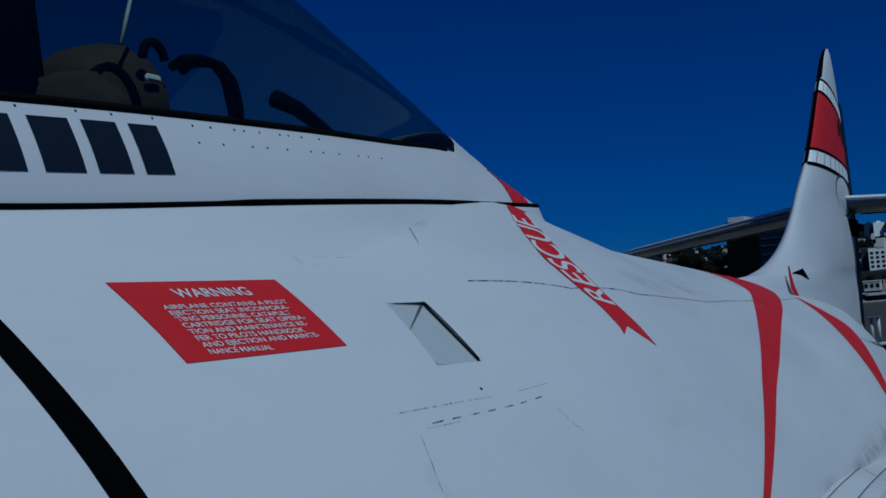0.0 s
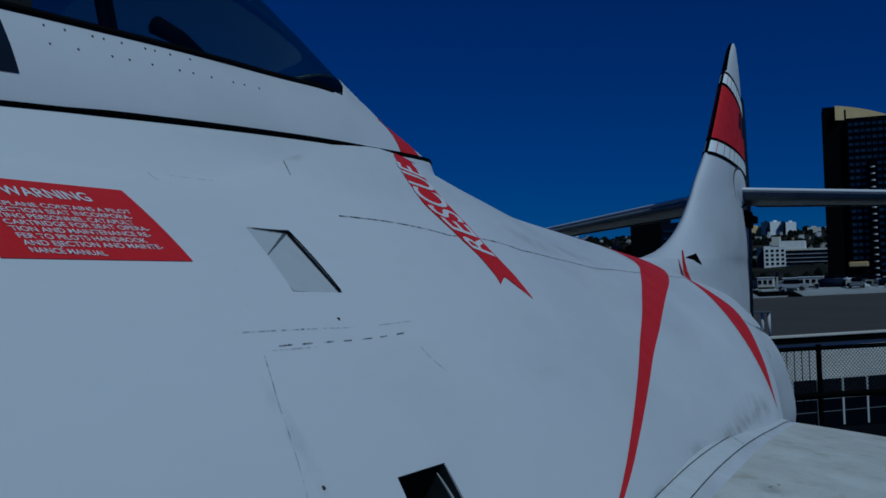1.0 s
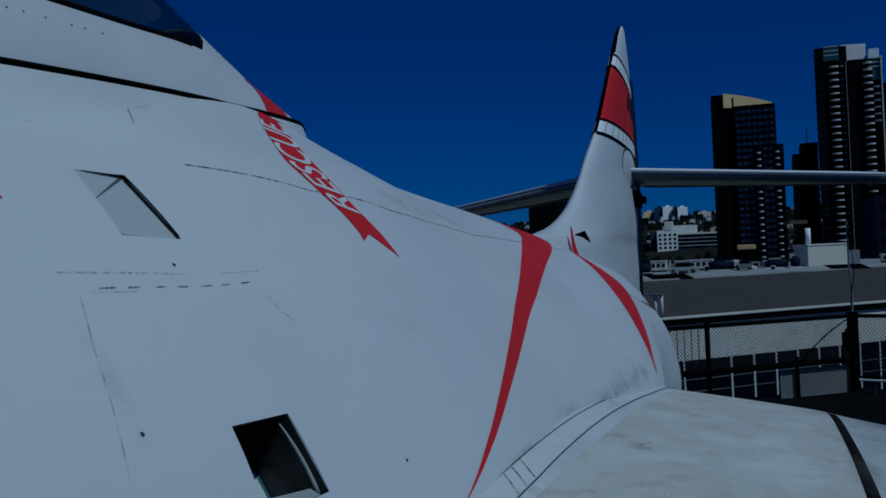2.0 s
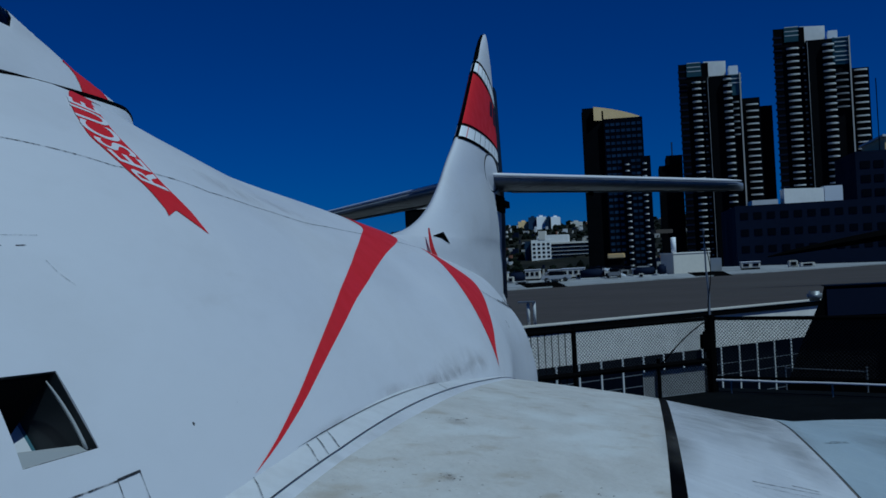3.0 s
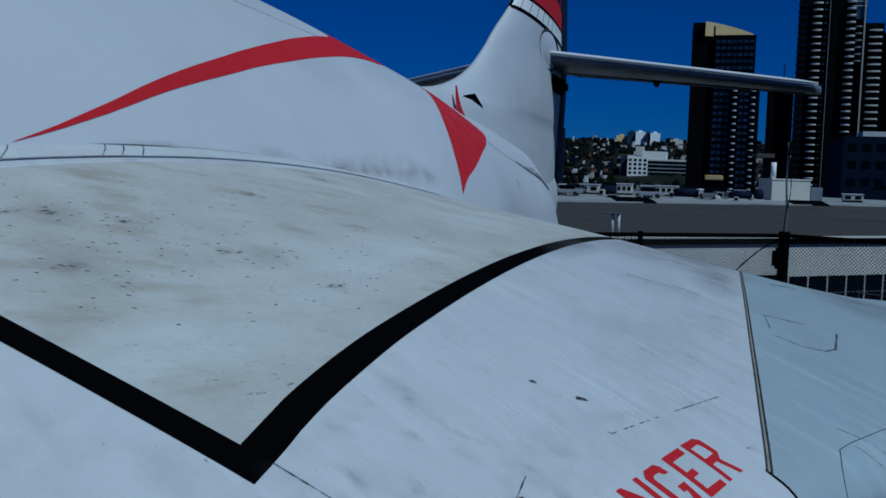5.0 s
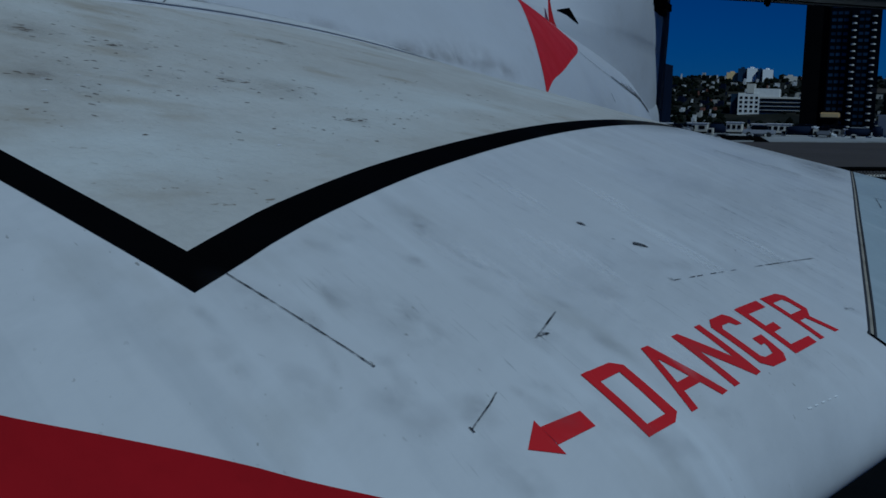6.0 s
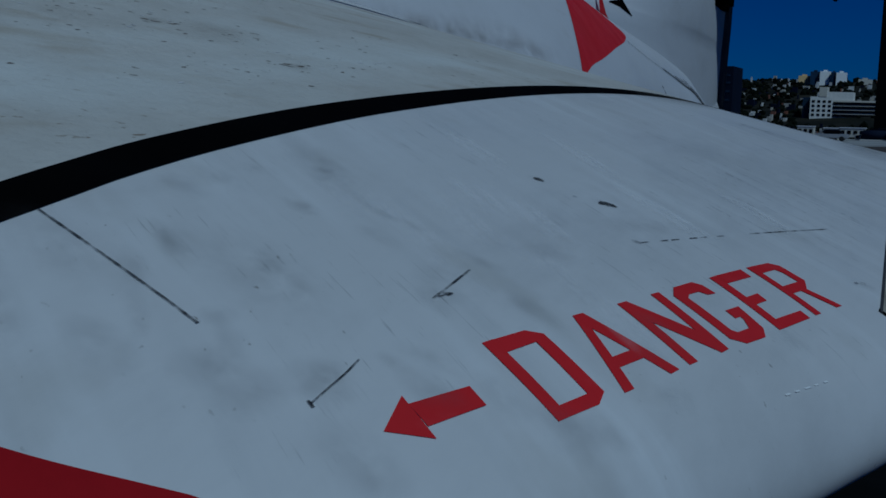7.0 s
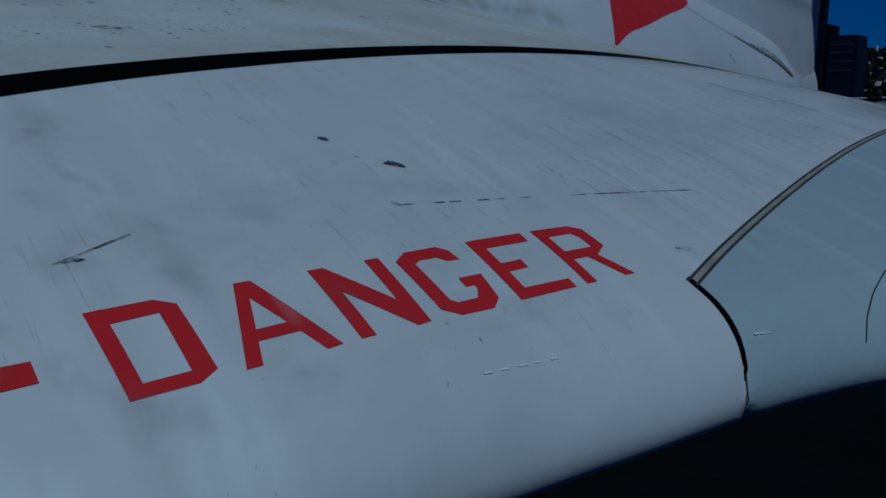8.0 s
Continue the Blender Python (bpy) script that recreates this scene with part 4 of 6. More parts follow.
# scratches and joints on the wing
for run, wide in (([(1.1235, 1.1595), (1.2066, 1.1562)], 0.0016), ([(1.2546, 1.1579), (1.2551, 1.1805), (1.2546, 1.1912)], 0.0010), ([(1.2532, 1.1584), (1.2562, 1.1574)], 0.0016), ([(1.2549, 1.2524), (1.2549, 1.2709), (1.2545, 1.2915)], 0.0013), ([(1.2556, 1.2560), (1.2585, 1.2650)], 0.0014),
                  ([(1.3415, 1.5408), (1.3802, 1.6436)], 0.0013), ([(1.233, 2.136), (1.342, 2.180)], 0.0032),
                  ([(1.233, 2.110), (1.342, 2.145)], 0.0014), ([(1.4369, 2.2285), (1.5025, 2.2908)], 0.0042), ([(1.439, 2.22), (1.444, 2.12)], 0.0016), ([(1.4481, 2.0757), (1.487, 2.0721), (1.520, 2.105), (1.5372, 2.1515)], 0.0030), ([(1.5372, 2.1515), (1.5538, 2.3153)], 0.0036), ([(1.4579, 2.8203), (1.5254, 2.919)], 0.0050), ([(1.30, 2.19), (1.342, 2.20)], 0.0040),
                  ([(1.50, 1.716), (1.60, 1.735)], 0.002), ([(1.516, 1.688), (1.60, 1.705)], 0.002), ([(1.476, 2.865), (1.522, 2.928)], 0.003)):
    scratch(wing, port_wing, run, wide, name="scratch")
scratch(wing, outer, [(1.56, 1.80), (1.512, 1.69), (1.4980, 1.6533), (1.4971, 1.6163), (1.4980, 1.5954), (1.5003, 1.582)], 0.0009, mat=GRIME, name="panel_joint")
for X, y, size, turn, mat in ((1.2254, 1.4572, 0.0042, 0.5, WORN), (1.2498, 1.4556, 0.0018, 0.4, FAINT), (1.2663, 1.4686, 0.0062, 0.5, WORN), (1.2640, 1.4660, 0.0030, 0.9, GRIME), (1.2975, 1.4267, 0.0030, 0.3, FAINT), (1.3149, 1.3952, 0.0022, 0.3, FAINT), (1.2571, 1.2620, 0.0024, 0.8, WORN), (1.3933, 1.4253, 0.0010, 0.2, WORN), (1.4118, 1.5408, 0.0040, 0.9, FAINT), (1.4085, 1.5360, 0.0024, 0.9, FAINT)):
    part("paint_chip", chip_bm(wing, (X, y), size, turn, slim=0.62), mat, port_wing)
for X, y, hu, hv in ((1.2254, 1.4572, 0.010, 0.007), (1.2655, 1.4680, 0.012, 0.008), (1.2575, 1.2615, 0.010, 0.008), (1.2546, 1.170, 0.012, 0.014), (1.4110, 1.5390, 0.012, 0.010)):
    smudge(wing, port_wing, (X, y), hu, hv, HAZE, 40)
for X, y, hu, hv, turn in ((1.29, 1.455, 0.06, 0.012, 60), (1.25, 1.275, 0.03, 0.012, 80), (1.25, 1.17, 0.02, 0.012, 70), (1.385, 1.40, 0.016, 0.012, 20), (1.20, 1.20, 0.05, 0.03, 0), (1.15, 1.15, 0.04, 0.02, 0), (1.16, 1.32, 0.05, 0.02, -22)):
    smudge(wing, port_wing, (X, y), hu, hv, HAZE, turn)
for X, y, hu, hv in ((1.22, 2.75, 0.16, 0.42), (1.34, 2.9, 0.12, 0.40), (1.20, 3.2, 0.2, 0.35), (1.36, 2.5, 0.06, 0.30), (1.13, 2.3, 0.05, 0.3), (1.30, 3.1, 0.15, 0.3)):
    smudge(wing, port_wing, (X, y), hu, hv, GRITTY)
for X, y, hu, hv in ((1.66, 3.0, 0.14, 0.35), (1.78, 3.1, 0.15, 0.3)):
    smudge(wing, outer, (X, y), hu, hv, GRITTY)
for k in range(26):
    spot = (chip_rng.uniform(1.12, 1.36), chip_rng.uniform(1.10, 1.34))
    if spot[1] > wing_le(spot[0]) + 0.07:
        smudge(wing, port_wing, spot, chip_rng.uniform(0.008, 0.020), chip_rng.uniform(0.005, 0.012), HAZE, chip_rng.uniform(-60, 20), lift=0.0006)
# grey scuffs round the lettering
for k, (X, y, size, turn) in enumerate(((1.193, 1.121, 0.011, 0), (1.223, 1.143, 0.011, 60), (1.220, 1.159, 0.007, -30), (1.279, 1.152, 0.014, 0), (1.209, 1.165, 0.006, 60), (1.281, 1.200, 0.010, 20), (1.239, 1.145, 0.011, 80), (1.171, 1.187, 0.010, -40), (1.329, 1.231, 0.013, 30), (1.337, 1.246, 0.008, 0), (1.302, 1.222, 0.009, 0), (1.271, 1.352, 0.011, 50), (1.283, 1.285, 0.006, 0))):
    smudge(wing, port_wing, (X, y), size * 1.7, size * 1.1, GREYSTAIN, turn, lift=0.0009 + 0.0001 * k)
# fine scratches beside the fold, all running towards the leading edge
bm = bmesh.new()
for k in range(300):
    y = chip_rng.triangular(1.48, 2.85, 1.70)
    X = fold_x(max(y, NOTCH)) - 0.008 - abs(chip_rng.gauss(0, 0.075))
    long = chip_rng.uniform(0.004, 0.026)
    seam_bm(wing, [(X - 0.925 * long, y + 0.38 * long), (X, y)], chip_rng.uniform(0.0003, 0.0008), 3, 0.0003, bm)
tagged(part("scratch", bm, FAINT, port_wing, "fine dark scratches beside the fold"), kind="stuff")
# brown flecks trodden into the walkway
flecks, pale = bmesh.new(), bmesh.new()
for X, y, n in ((0.8071, 1.3068, 5), (0.8186, 1.3385, 10), (0.8553, 1.3944, 11), (0.9391, 1.4339, 6), (0.8434, 1.6657, 7), (0.7927, 1.9983, 6), (0.8998, 1.269, 5), (0.9732, 1.4852, 7), (1.0369, 1.47, 6), (1.0176, 1.7853, 5)):
    for k in range(n):
        chip_bm(wing, (chip_rng.gauss(X, 0.006), chip_rng.gauss(y, 0.012)), chip_rng.choice((0.0022, 0.0032, 0.0045)), 1.2 + chip_rng.uniform(-0.3, 0.3), flecks, 0.30)
    smudge(wing, port_wing, (X, y), 0.010, 0.017, SMUDGE)
for X, y, spread_x, spread_y, count in ((0.82, 1.34, 0.03, 0.05, 22), (0.86, 1.41, 0.03, 0.05, 26), (0.90, 1.26, 0.035, 0.045, 26), (0.905, 1.35, 0.03, 0.05, 24), (0.89, 1.47, 0.03, 0.05, 18), (0.94, 1.44, 0.03, 0.05, 14), (1.0, 1.47, 0.03, 0.05, 12), (0.84, 1.66, 0.03, 0.06, 10), (0.80, 1.98, 0.03, 0.08, 14), (0.95, 1.30, 0.05, 0.06, 20), (1.03, 1.42, 0.02, 0.05, 16), (1.04, 1.53, 0.02, 0.05, 16), (1.0, 1.62, 0.03, 0.06, 14), (0.92, 1.75, 0.05, 0.08, 12)):
    for k in range(int(1.7 * count)):
        spot = (chip_rng.gauss(X, spread_x), chip_rng.gauss(y, spread_y))
        if 0.74 < spot[0] < 1.07 and spot[1] > 1.19:
            chip_bm(wing, spot, chip_rng.choice((0.0008, 0.001, 0.0014, 0.0026)), 1.1 + chip_rng.uniform(-0.4, 0.4), flecks if k % 5 else pale, 0.36)
for bm, mat, label in ((flecks, FLECK, "brown flecks trodden into the coating"), (pale, LETTER, "pale chips in the coating")):
    tagged(part("fleck", bm, mat, port_wing, label), kind="stuff")
for X, y, hu, hv in ((0.82, 1.335, 0.03, 0.05), (0.86, 1.41, 0.03, 0.035), (0.965, 1.47, 0.03, 0.05), (0.84, 1.66, 0.012, 0.03), (0.80, 1.98, 0.03, 0.05), (0.90, 1.27, 0.06, 0.06), (0.93, 1.36, 0.05, 0.05), (0.78, 1.22, 0.03, 0.03)):
    smudge(wing, port_wing, (X, y), hu, hv, SMUDGE)
for k in range(6):
    u = 0.01 + 0.19 * k + (0.05 if k % 2 else 0)
    scratch(wing, port_wing, [(1.2990 + 0.0285 * u, 1.428 + 0.075 * u), (1.2990 + 0.0285 * (u + 0.1), 1.428 + 0.075 * (u + 0.1))], 0.0011, 3, WORN, name="dash_mark")
for k in range(5):
    a, b = 0.23 * k, 0.23 * k + (0.11, 0.10, 0.13, 0.09, 0.10)[k]
    scratch(wing, port_wing, [(1.3912 + 0.0150 * a, 1.3528 + 0.0365 * a), (1.3912 + 0.0150 * b, 1.3528 + 0.0365 * b)], 0.0013, 2, CHALK, lift=0.0003, name="paint_chip")
# pale rubbed streaks
for X, y, long in ((1.2085, 1.302, 0.047), (1.2194, 1.342, 0.050), (1.2443, 1.386, 0.050), (1.2126, 1.379, 0.036), (1.176, 1.30, 0.030), (1.265, 1.335, 0.026), (1.31, 1.32, 0.030), (1.29, 1.50, 0.05), (1.33, 1.60, 0.05), (1.22, 1.55, 0.06), (1.17, 1.46, 0.05)):
    smudge(wing, port_wing, (X, y), long, 0.0075, RUBBED, -29 + 6 * math.sin(70 * X))
    smudge(wing, port_wing, (X + 0.012, y + 0.006), long * 0.7, 0.0055, RUBBED, -29 + 6 * math.sin(50 * X))

# DANGER lettering and its arrow
ORIGIN, ALONG = Vector((1.3210, 1.2313)), Vector((0.3147, 0.949))
UP_FIRST, UP_LAST = Vector((-0.0392, 0.0128)), Vector((-0.0420, 0.0195))
STROKES = {}
STROKES["D"] = [[(0, -0.01), (0.007, -0.01), (0.007, 0.99), (0, 0.99)], [(0.007, 0.80), (0.0262, 0.80), (0.0265, 0.97), (0.007, 0.985)], [(0.007, -0.01), (0.0262, -0.02), (0.0255, 0.115), (0.007, 0.12)], [(0.0262, -0.02), (0.0347, 0.07), (0.0343, 0.86), (0.0265, 0.97), (0.0262, 0.80), (0.0255, 0.115)]]
STROKES["A"] = [[(0, -0.02), (0.007, -0.02), (0.0185, 0.74), (0.0235, 0.955), (0.016, 0.96)], [(0.0355, -0.03), (0.043, -0.02), (0.0235, 0.955), (0.0185, 0.74)], [(0.0108, 0.23), (0.0298, 0.23), (0.0269, 0.36), (0.0127, 0.36)]]
STROKES["N"] = [[(0.0015, -0.02), (0.0087, -0.02), (0.0078, 0.58), (0.0077, 0.94), (0, 0.94)], [(0.0300, -0.03), (0.0372, -0.02), (0.0370, 0.94), (0.0295, 0.94), (0.0295, 0.32)], [(0.0077, 0.94), (0.0078, 0.58), (0.0300, -0.03), (0.0295, 0.32)]]
STROKES["G"] = [[(0.002, 0.08), (0.010, 0.17), (0.0085, 0.74), (0, 0.83)], [(0, 0.83), (0.0085, 0.74), (0.0125, 0.79), (0.0080, 0.95)], [(0.0080, 0.95), (0.0125, 0.79), (0.0225, 0.79), (0.0270, 0.96)], [(0.0270, 0.96), (0.0225, 0.79), (0.0262, 0.71), (0.0335, 0.70), (0.032, 0.87)], [(0.002, 0.08), (0.0100, -0.04), (0.0130, 0.12), (0.010, 0.17)], [(0.0100, -0.04), (0.0285, -0.05), (0.0245, 0.12), (0.0130, 0.12)], [(0.0285, -0.05), (0.0350, 0.06), (0.0372, 0.43), (0.0292, 0.43), (0.0285, 0.24), (0.0245, 0.12)], [(0.0235, 0.29), (0.0292, 0.29), (0.0292, 0.43), (0.0235, 0.43)]]
STROKES["E"] = [[(0, -0.03), (0.0075, -0.03), (0.0080, 0.97), (0, 0.96)], [(0.0080, 0.80), (0.037, 0.81), (0.0375, 0.98), (0.0080, 0.97)], [(0.0075, -0.03), (0.0368, -0.02), (0.0368, 0.115), (0.0075, 0.115)], [(0.0075, 0.38), (0.0205, 0.39), (0.0210, 0.53), (0.0075, 0.52)]]
STROKES["R"] = [[(0, -0.01), (0.0068, -0.01), (0.0070, 0.99), (0, 0.99)], [(0.007, 0.83), (0.0240, 0.84), (0.0275, 0.99), (0.007, 0.99)], [(0.0240, 0.84), (0.0275, 0.99), (0.0350, 0.89), (0.0360, 0.53), (0.0275, 0.54), (0.0270, 0.75)], [(0.007, 0.38), (0.0255, 0.39), (0.036, 0.53), (0.0275, 0.54), (0.007, 0.53)], [(0.0175, 0.385), (0.0250, 0.39), (0.0355, 0), (0.0285, 0)]]
for letter, start in zip("DANGER", (0.0, 0.0445, 0.0950, 0.1390, 0.1848, 0.2300)):
    bm = bmesh.new()
    for outline in STROKES[letter]:
        poly_bm(wing, [tuple(ORIGIN + ALONG * (start + u) + UP_FIRST.lerp(UP_LAST, (start + u) / 0.2336) * v) for u, v in outline], 0.0004, bm, 3)
    part("danger_letter", bm, RED, port_wing, "red stencilled letter")
bm = poly_bm(wing, [(1.2779, 1.169), (1.2743, 1.1889), (1.2924, 1.1821)], 0.0004, None, 3)
poly_bm(wing, [(1.2779, 1.1875), (1.2896, 1.216), (1.2984, 1.2127), (1.2878, 1.1844)], 0.0004, bm, 3)
part("danger_arrow", bm, RED, port_wing, "red painted arrow")
for k in range(3):
    scratch(wing, outer, [(1.4594 + 0.0019 * k, 1.5065 + 0.0042 * k), (1.4608 + 0.0019 * k, 1.5100 + 0.0042 * k)], 0.0016 - 0.0003 * k, 2, CHALK, lift=0.0003, name="paint_chip")
part("static_probe", tube_bm([wing(1.2985, 1.1557, 0.0015), wing(1.3104, 1.1513, 0.0030)], 0.0009, 6), LETTER, port_wing, "thin metal probe")

for X, y in ((0.58, 2.9), (-0.58, 2.9), (0.0, -1.2)):
    gear = part("landing_gear_leg", tube_bm([(XC + X, y, 1.30 if X else 0.95), (XC + X, y, 0.0)], 0.06, 10), DARKSTEEL, jet, "dark landing gear leg", smooth=True)
    part("wheel", tube_bm([(XC + X - 0.09, y, 0.02), (XC + X + 0.09, y, 0.02)], 0.32, 20), RUBBER, gear, smooth=True)

# ---- fin and stabilizer ----
fin_le = [(4.35, 2.035), (4.85, 2.050), (5.35, 2.115), (5.75, 2.225), (6.05, 2.365), (6.28, 2.500), (6.66, 2.700), (7.57, 3.345), (8.02, 3.640), (8.12, 3.665)]
fin_le_y = smooth_table([(z, y) for y, z in fin_le])
fin_te_y = smooth_table([(1.55, 8.38), (1.98, 8.45), (2.35, 8.52), (2.78, 8.45), (3.38, 8.32), (3.55, 8.22), (3.665, 8.14)])
fin_t = smooth_table([(1.55, 0.11), (1.9, 0.10), (2.2, 0.085), (2.5, 0.065), (3.2, 0.045), (3.6, 0.022), (3.665, 0.006)])


def fin(z, s, lift=0.0, side=1):
    """A point of the fin's skin, s from 0 at its leading edge to 1."""
    zz = max(z, 2.036)
    y0, y1 = fin_le_y(zz), fin_te_y(z)
    t = fin_t(z) * (2.6 * math.sqrt(s) * (1 - s) ** 0.75 + 0.25 * s * (1 - s)) + 0.008 * s
    return Vector((XC + side * (t + lift), y0 + (y1 - y0) * s, z))


zs = list(np.linspace(1.55, 2.036, 8)) + list(np.linspace(2.05, 3.664, 60))
ss = [0.5 - 0.5 * math.cos(math.pi * k / 24) for k in range(25)]
bm = grid_bm([[fin(z, s) for s in ss[::-1]] + [fin(z, s, 0, -1) for s in ss[1:]] for z in zs])
tail = part("fin", bm, WHITE, jet, "white swept tail fin with red and white bands", smooth=True)


def fin_band(name, z_le, z_te, mat, wide_le, wide_te, label="", lift=0.003, s0=0.0015, s1=0.985):
    """A painted band across the fin, falling towards the trailing edge."""
    bm = bmesh.new()
    for side in (1, -1):
        grid_bm([[fin(z_le + (z_te - z_le) * s - (wide_le + (wide_te - wide_le) * s) * j / 6, s, lift, side) for j in range(7)] for s in s0 + (s1 - s0) * np.linspace(0, 1, 30) ** 2], bm)
    return part(name, bm, mat, tail, label, smooth=True)


fin_band("red_field", 3.27, 3.10, RED, 0.49, 0.38, "red painted fin field", lift=0.002)
for z_le, z_te in ((3.35, 3.16), (2.80, 2.765)):
    fin_band("black_edge", z_le + 0.012, z_te + 0.012, BLACK, 0.020, 0.020, lift=0.004)
    fin_band("white_band", z_le, z_te, CHALK, 0.095, 0.10, "white band with thin dark bars", lift=0.003)
    fin_band("black_edge", z_le - 0.090, z_te - 0.095, BLACK, 0.022, 0.022, lift=0.004)
    for k in range(9):
        s = 0.06 + 0.105 * k
        z = z_le + (z_te - z_le) * s
        bm = grid_bm([[fin(z - 0.09 * j / 3, s + 0.007 * i, 0.0042) for j in range(4)] for i in range(2)])
        part("dark_bar", bm, RED if k == 0 else GRIME, tail)
for s0, s1, z0, z1 in ((0.50, 0.62, 3.10, 2.98), (0.66, 0.80, 3.08, 2.94), (0.84, 0.95, 3.05, 2.92)):
    part("lettering_bar", grid_bm([[fin(z0 + (z1 - z0) * j / 3, s0 + (s1 - s0) * i / 4, 0.004) for j in range(4)] for i in range(5)]), NAVY, tail, "dark navy lettering bar")
rows = []
for z in np.linspace(2.70, 3.655, 60):
    back = 0.0022 if z < 3.37 else 0.02
    run = [back, back * 0.5, back * 0.15, 0.0]
    rows.append([fin(z, s, 0.004) - Vector((0, 0.005, 0)) for s in run] + [fin(z, s, 0.004, -1) - Vector((0, 0.005, 0)) for s in run[::-1]])
part("leading_edge_boot", grid_bm(rows), BLACK, tail, "black leading edge boot", smooth=True)
rudder = grid_bm([[Vector((XC + x, fin_te_y(z) + dy, z)) for x, dy in ((0.012, -0.02), (0.02, 0.10), (0.0, 0.34), (-0.02, 0.10), (-0.012, -0.02))] for z in np.linspace(1.6, 3.3, 12)])
part("rudder", rudder, NAVY, tail, "dark navy rudder", smooth=True)
# Small scoop coloured black throughout for its own shadow.
bm = bmesh.new()
a, b, c, d = (Vector(p) for p in ((XC + 0.095, 5.31, 2.050), (XC + 0.125, 5.42, 2.068), (XC + 0.115, 5.64, 2.012), (XC + 0.05, 5.52, 2.040)))
for tri in ((a, b, d), (b, c, d), (a, b, c)):
    bm.faces.new([bm.verts.new(p) for p in tri])
part("air_scoop", bm, BLACK, tail, "small triangular scoop, black for the shadow in it")

part("flash_tip", grid_bm([[Vector((XC + 0.112, a, z)), Vector((XC + 0.118, b, z))] for a, b, z in ((5.104, 5.110, 2.080), (5.112, 5.150, 2.030), (5.130, 5.200, 1.985), (5.200, 5.290, 1.940), (5.280, 5.360, 1.905))]), RED, tail, "thin red tip of the flash")

STAB_Z = 2.54


def stab_bm(side, span, droop, level):
    rows = []
    for k in range(25):
        u = k / 24
        X = 0.03 + span * u
        y0 = 7.55 + 2.05 * u + (0.25 * max(0, (u - 0.96) / 0.04) ** 2)
        y1 = 8.95 + 1.35 * u - (0.25 * max(0, (u - 0.96) / 0.04) ** 2)
        th = 0.075 * (1 - 0.35 * u)
        row = []
        for j in range(25):
            a = 2 * math.pi * j / 24
            s = 0.5 - 0.5 * math.cos(a)
            z = th * (1.9 * math.sqrt(max(s, 0)) * (1 - s)) * (1 if math.sin(a) >= 0 else -1)
            row.append(Vector((XC + side * X, y0 + (y1 - y0) * s, level + z - droop * u)))
        rows.append(row[:-1])
    bm = grid_bm(rows, close_u=True)
    bm.verts.ensure_lookup_table()
    bm.faces.new([bm.verts[len(bm.verts) - 24 + k] for k in range(24)])
    return bm


for side, span, droop, level in ((1, 2.02, 0.03, STAB_Z - 0.04), (-1, 2.20, 0.15, STAB_Z - 0.045)):
    stab = part("stabilizer", stab_bm(side, span, droop, level), STAB, jet, "swept horizontal stabilizer, darkened for its shaded underside, with a bright leading edge", smooth=True)
    bm = tube_bm([(XC + side * (0.03 + span * u), 7.535 + 2.05 * u, level + 0.030 - droop * u) for u in np.linspace(0, 0.975, 14)], [0.014] * 12 + [0.012, 0.006], 10)
    part("leading_edge", bm, LETTER, stab, "bright white leading edge", smooth=True)
    ring = [(7.62 + 0.36 * math.cos(a), 2.545 + 0.135 * math.sin(a)) for a in np.linspace(0, 2 * math.pi, 33)]
    bm = grid_bm([[Vector((XC + side * (fin_t(2.54) * 1.12 + 0.022 * (1 - r * r)), 7.62 + (y - 7.62) * r, 2.545 + (z - 2.545) * r)) for y, z in ring] for r in (1.0, 0.85, 0.6, 0.3, 0.02)])
    part("root_plate", bm, WHITE, stab, "oval white root plate", smooth=True)
    part("root_seam", tube_bm([(XC + side * (fin_t(2.54) * 1.12 + 0.004), y, z) for y, z in ring], 0.007, 5), GRIME, stab)
    bm = box_bm(XC + side * 0.02, XC + side * 0.115, 7.75, 8.30, level - 0.22, level - 0.10, bevel=0.035)
    part("root_fairing", bm, DARKSTEEL, stab, "dark fairing under the stabilizer root", smooth=True)
    part("hinge_fitting", box_bm(XC + side * 0.70, XC + side * 0.74, 8.9, 9.05, level - 0.085, level - 0.03, bevel=0.01), DARKSTEEL, stab)
    for share in (0.42, 0.62, 0.80):
        run = []
        for u in np.linspace(0.04, 0.93, 10):
            y0, y1 = 7.55 + 2.05 * u, 8.95 + 1.35 * u
            run.append((XC + side * (0.03 + span * u), y0 + (y1 - y0) * share, level - 0.003 - droop * u - 0.075 * (1 - 0.35 * u) * 1.9 * math.sqrt(share) * (1 - share)))
        part("skin_joint", tube_bm(run, 0.005, 5), LETTER if share == 0.62 else GRIME, stab)

# ---- ship's deck, fence and harbour ----
ground = tagged(link_mesh("ground", box_bm(-3000, 3000, -2500, 4500, -15.6, -15.0), GROUND), "dark harbour ground and quays", "ground", kind="structure")
CORNER = Vector((1.61, 16.6, 0))
PORT_RUN, STERN_RUN = Vector((-0.808, -0.588, 0)), Vector((0.901, -0.434, 0))
FENCE_TOP, FENCE_LOW = 0.84, 0.22
bm = bmesh.new()
outline = [CORNER + Vector((0, 0.5, 0)), CORNER + PORT_RUN * 80 + Vector((0, 0.5, 0)), Vector((-63, -70, 0)), Vector((75, -70, 0)), CORNER + STERN_RUN * 80 + Vector((0, 0.5, 0))]
top, low = ([bm.verts.new((p.x, p.y, z)) for p in outline] for z in (-0.30, -14.9))
bm.faces.new(top)
bm.faces.new(low[::-1])
for k in range(5):
    bm.faces.new((top[k], low[k], low[(k + 1) % 5], top[(k + 1) % 5]))
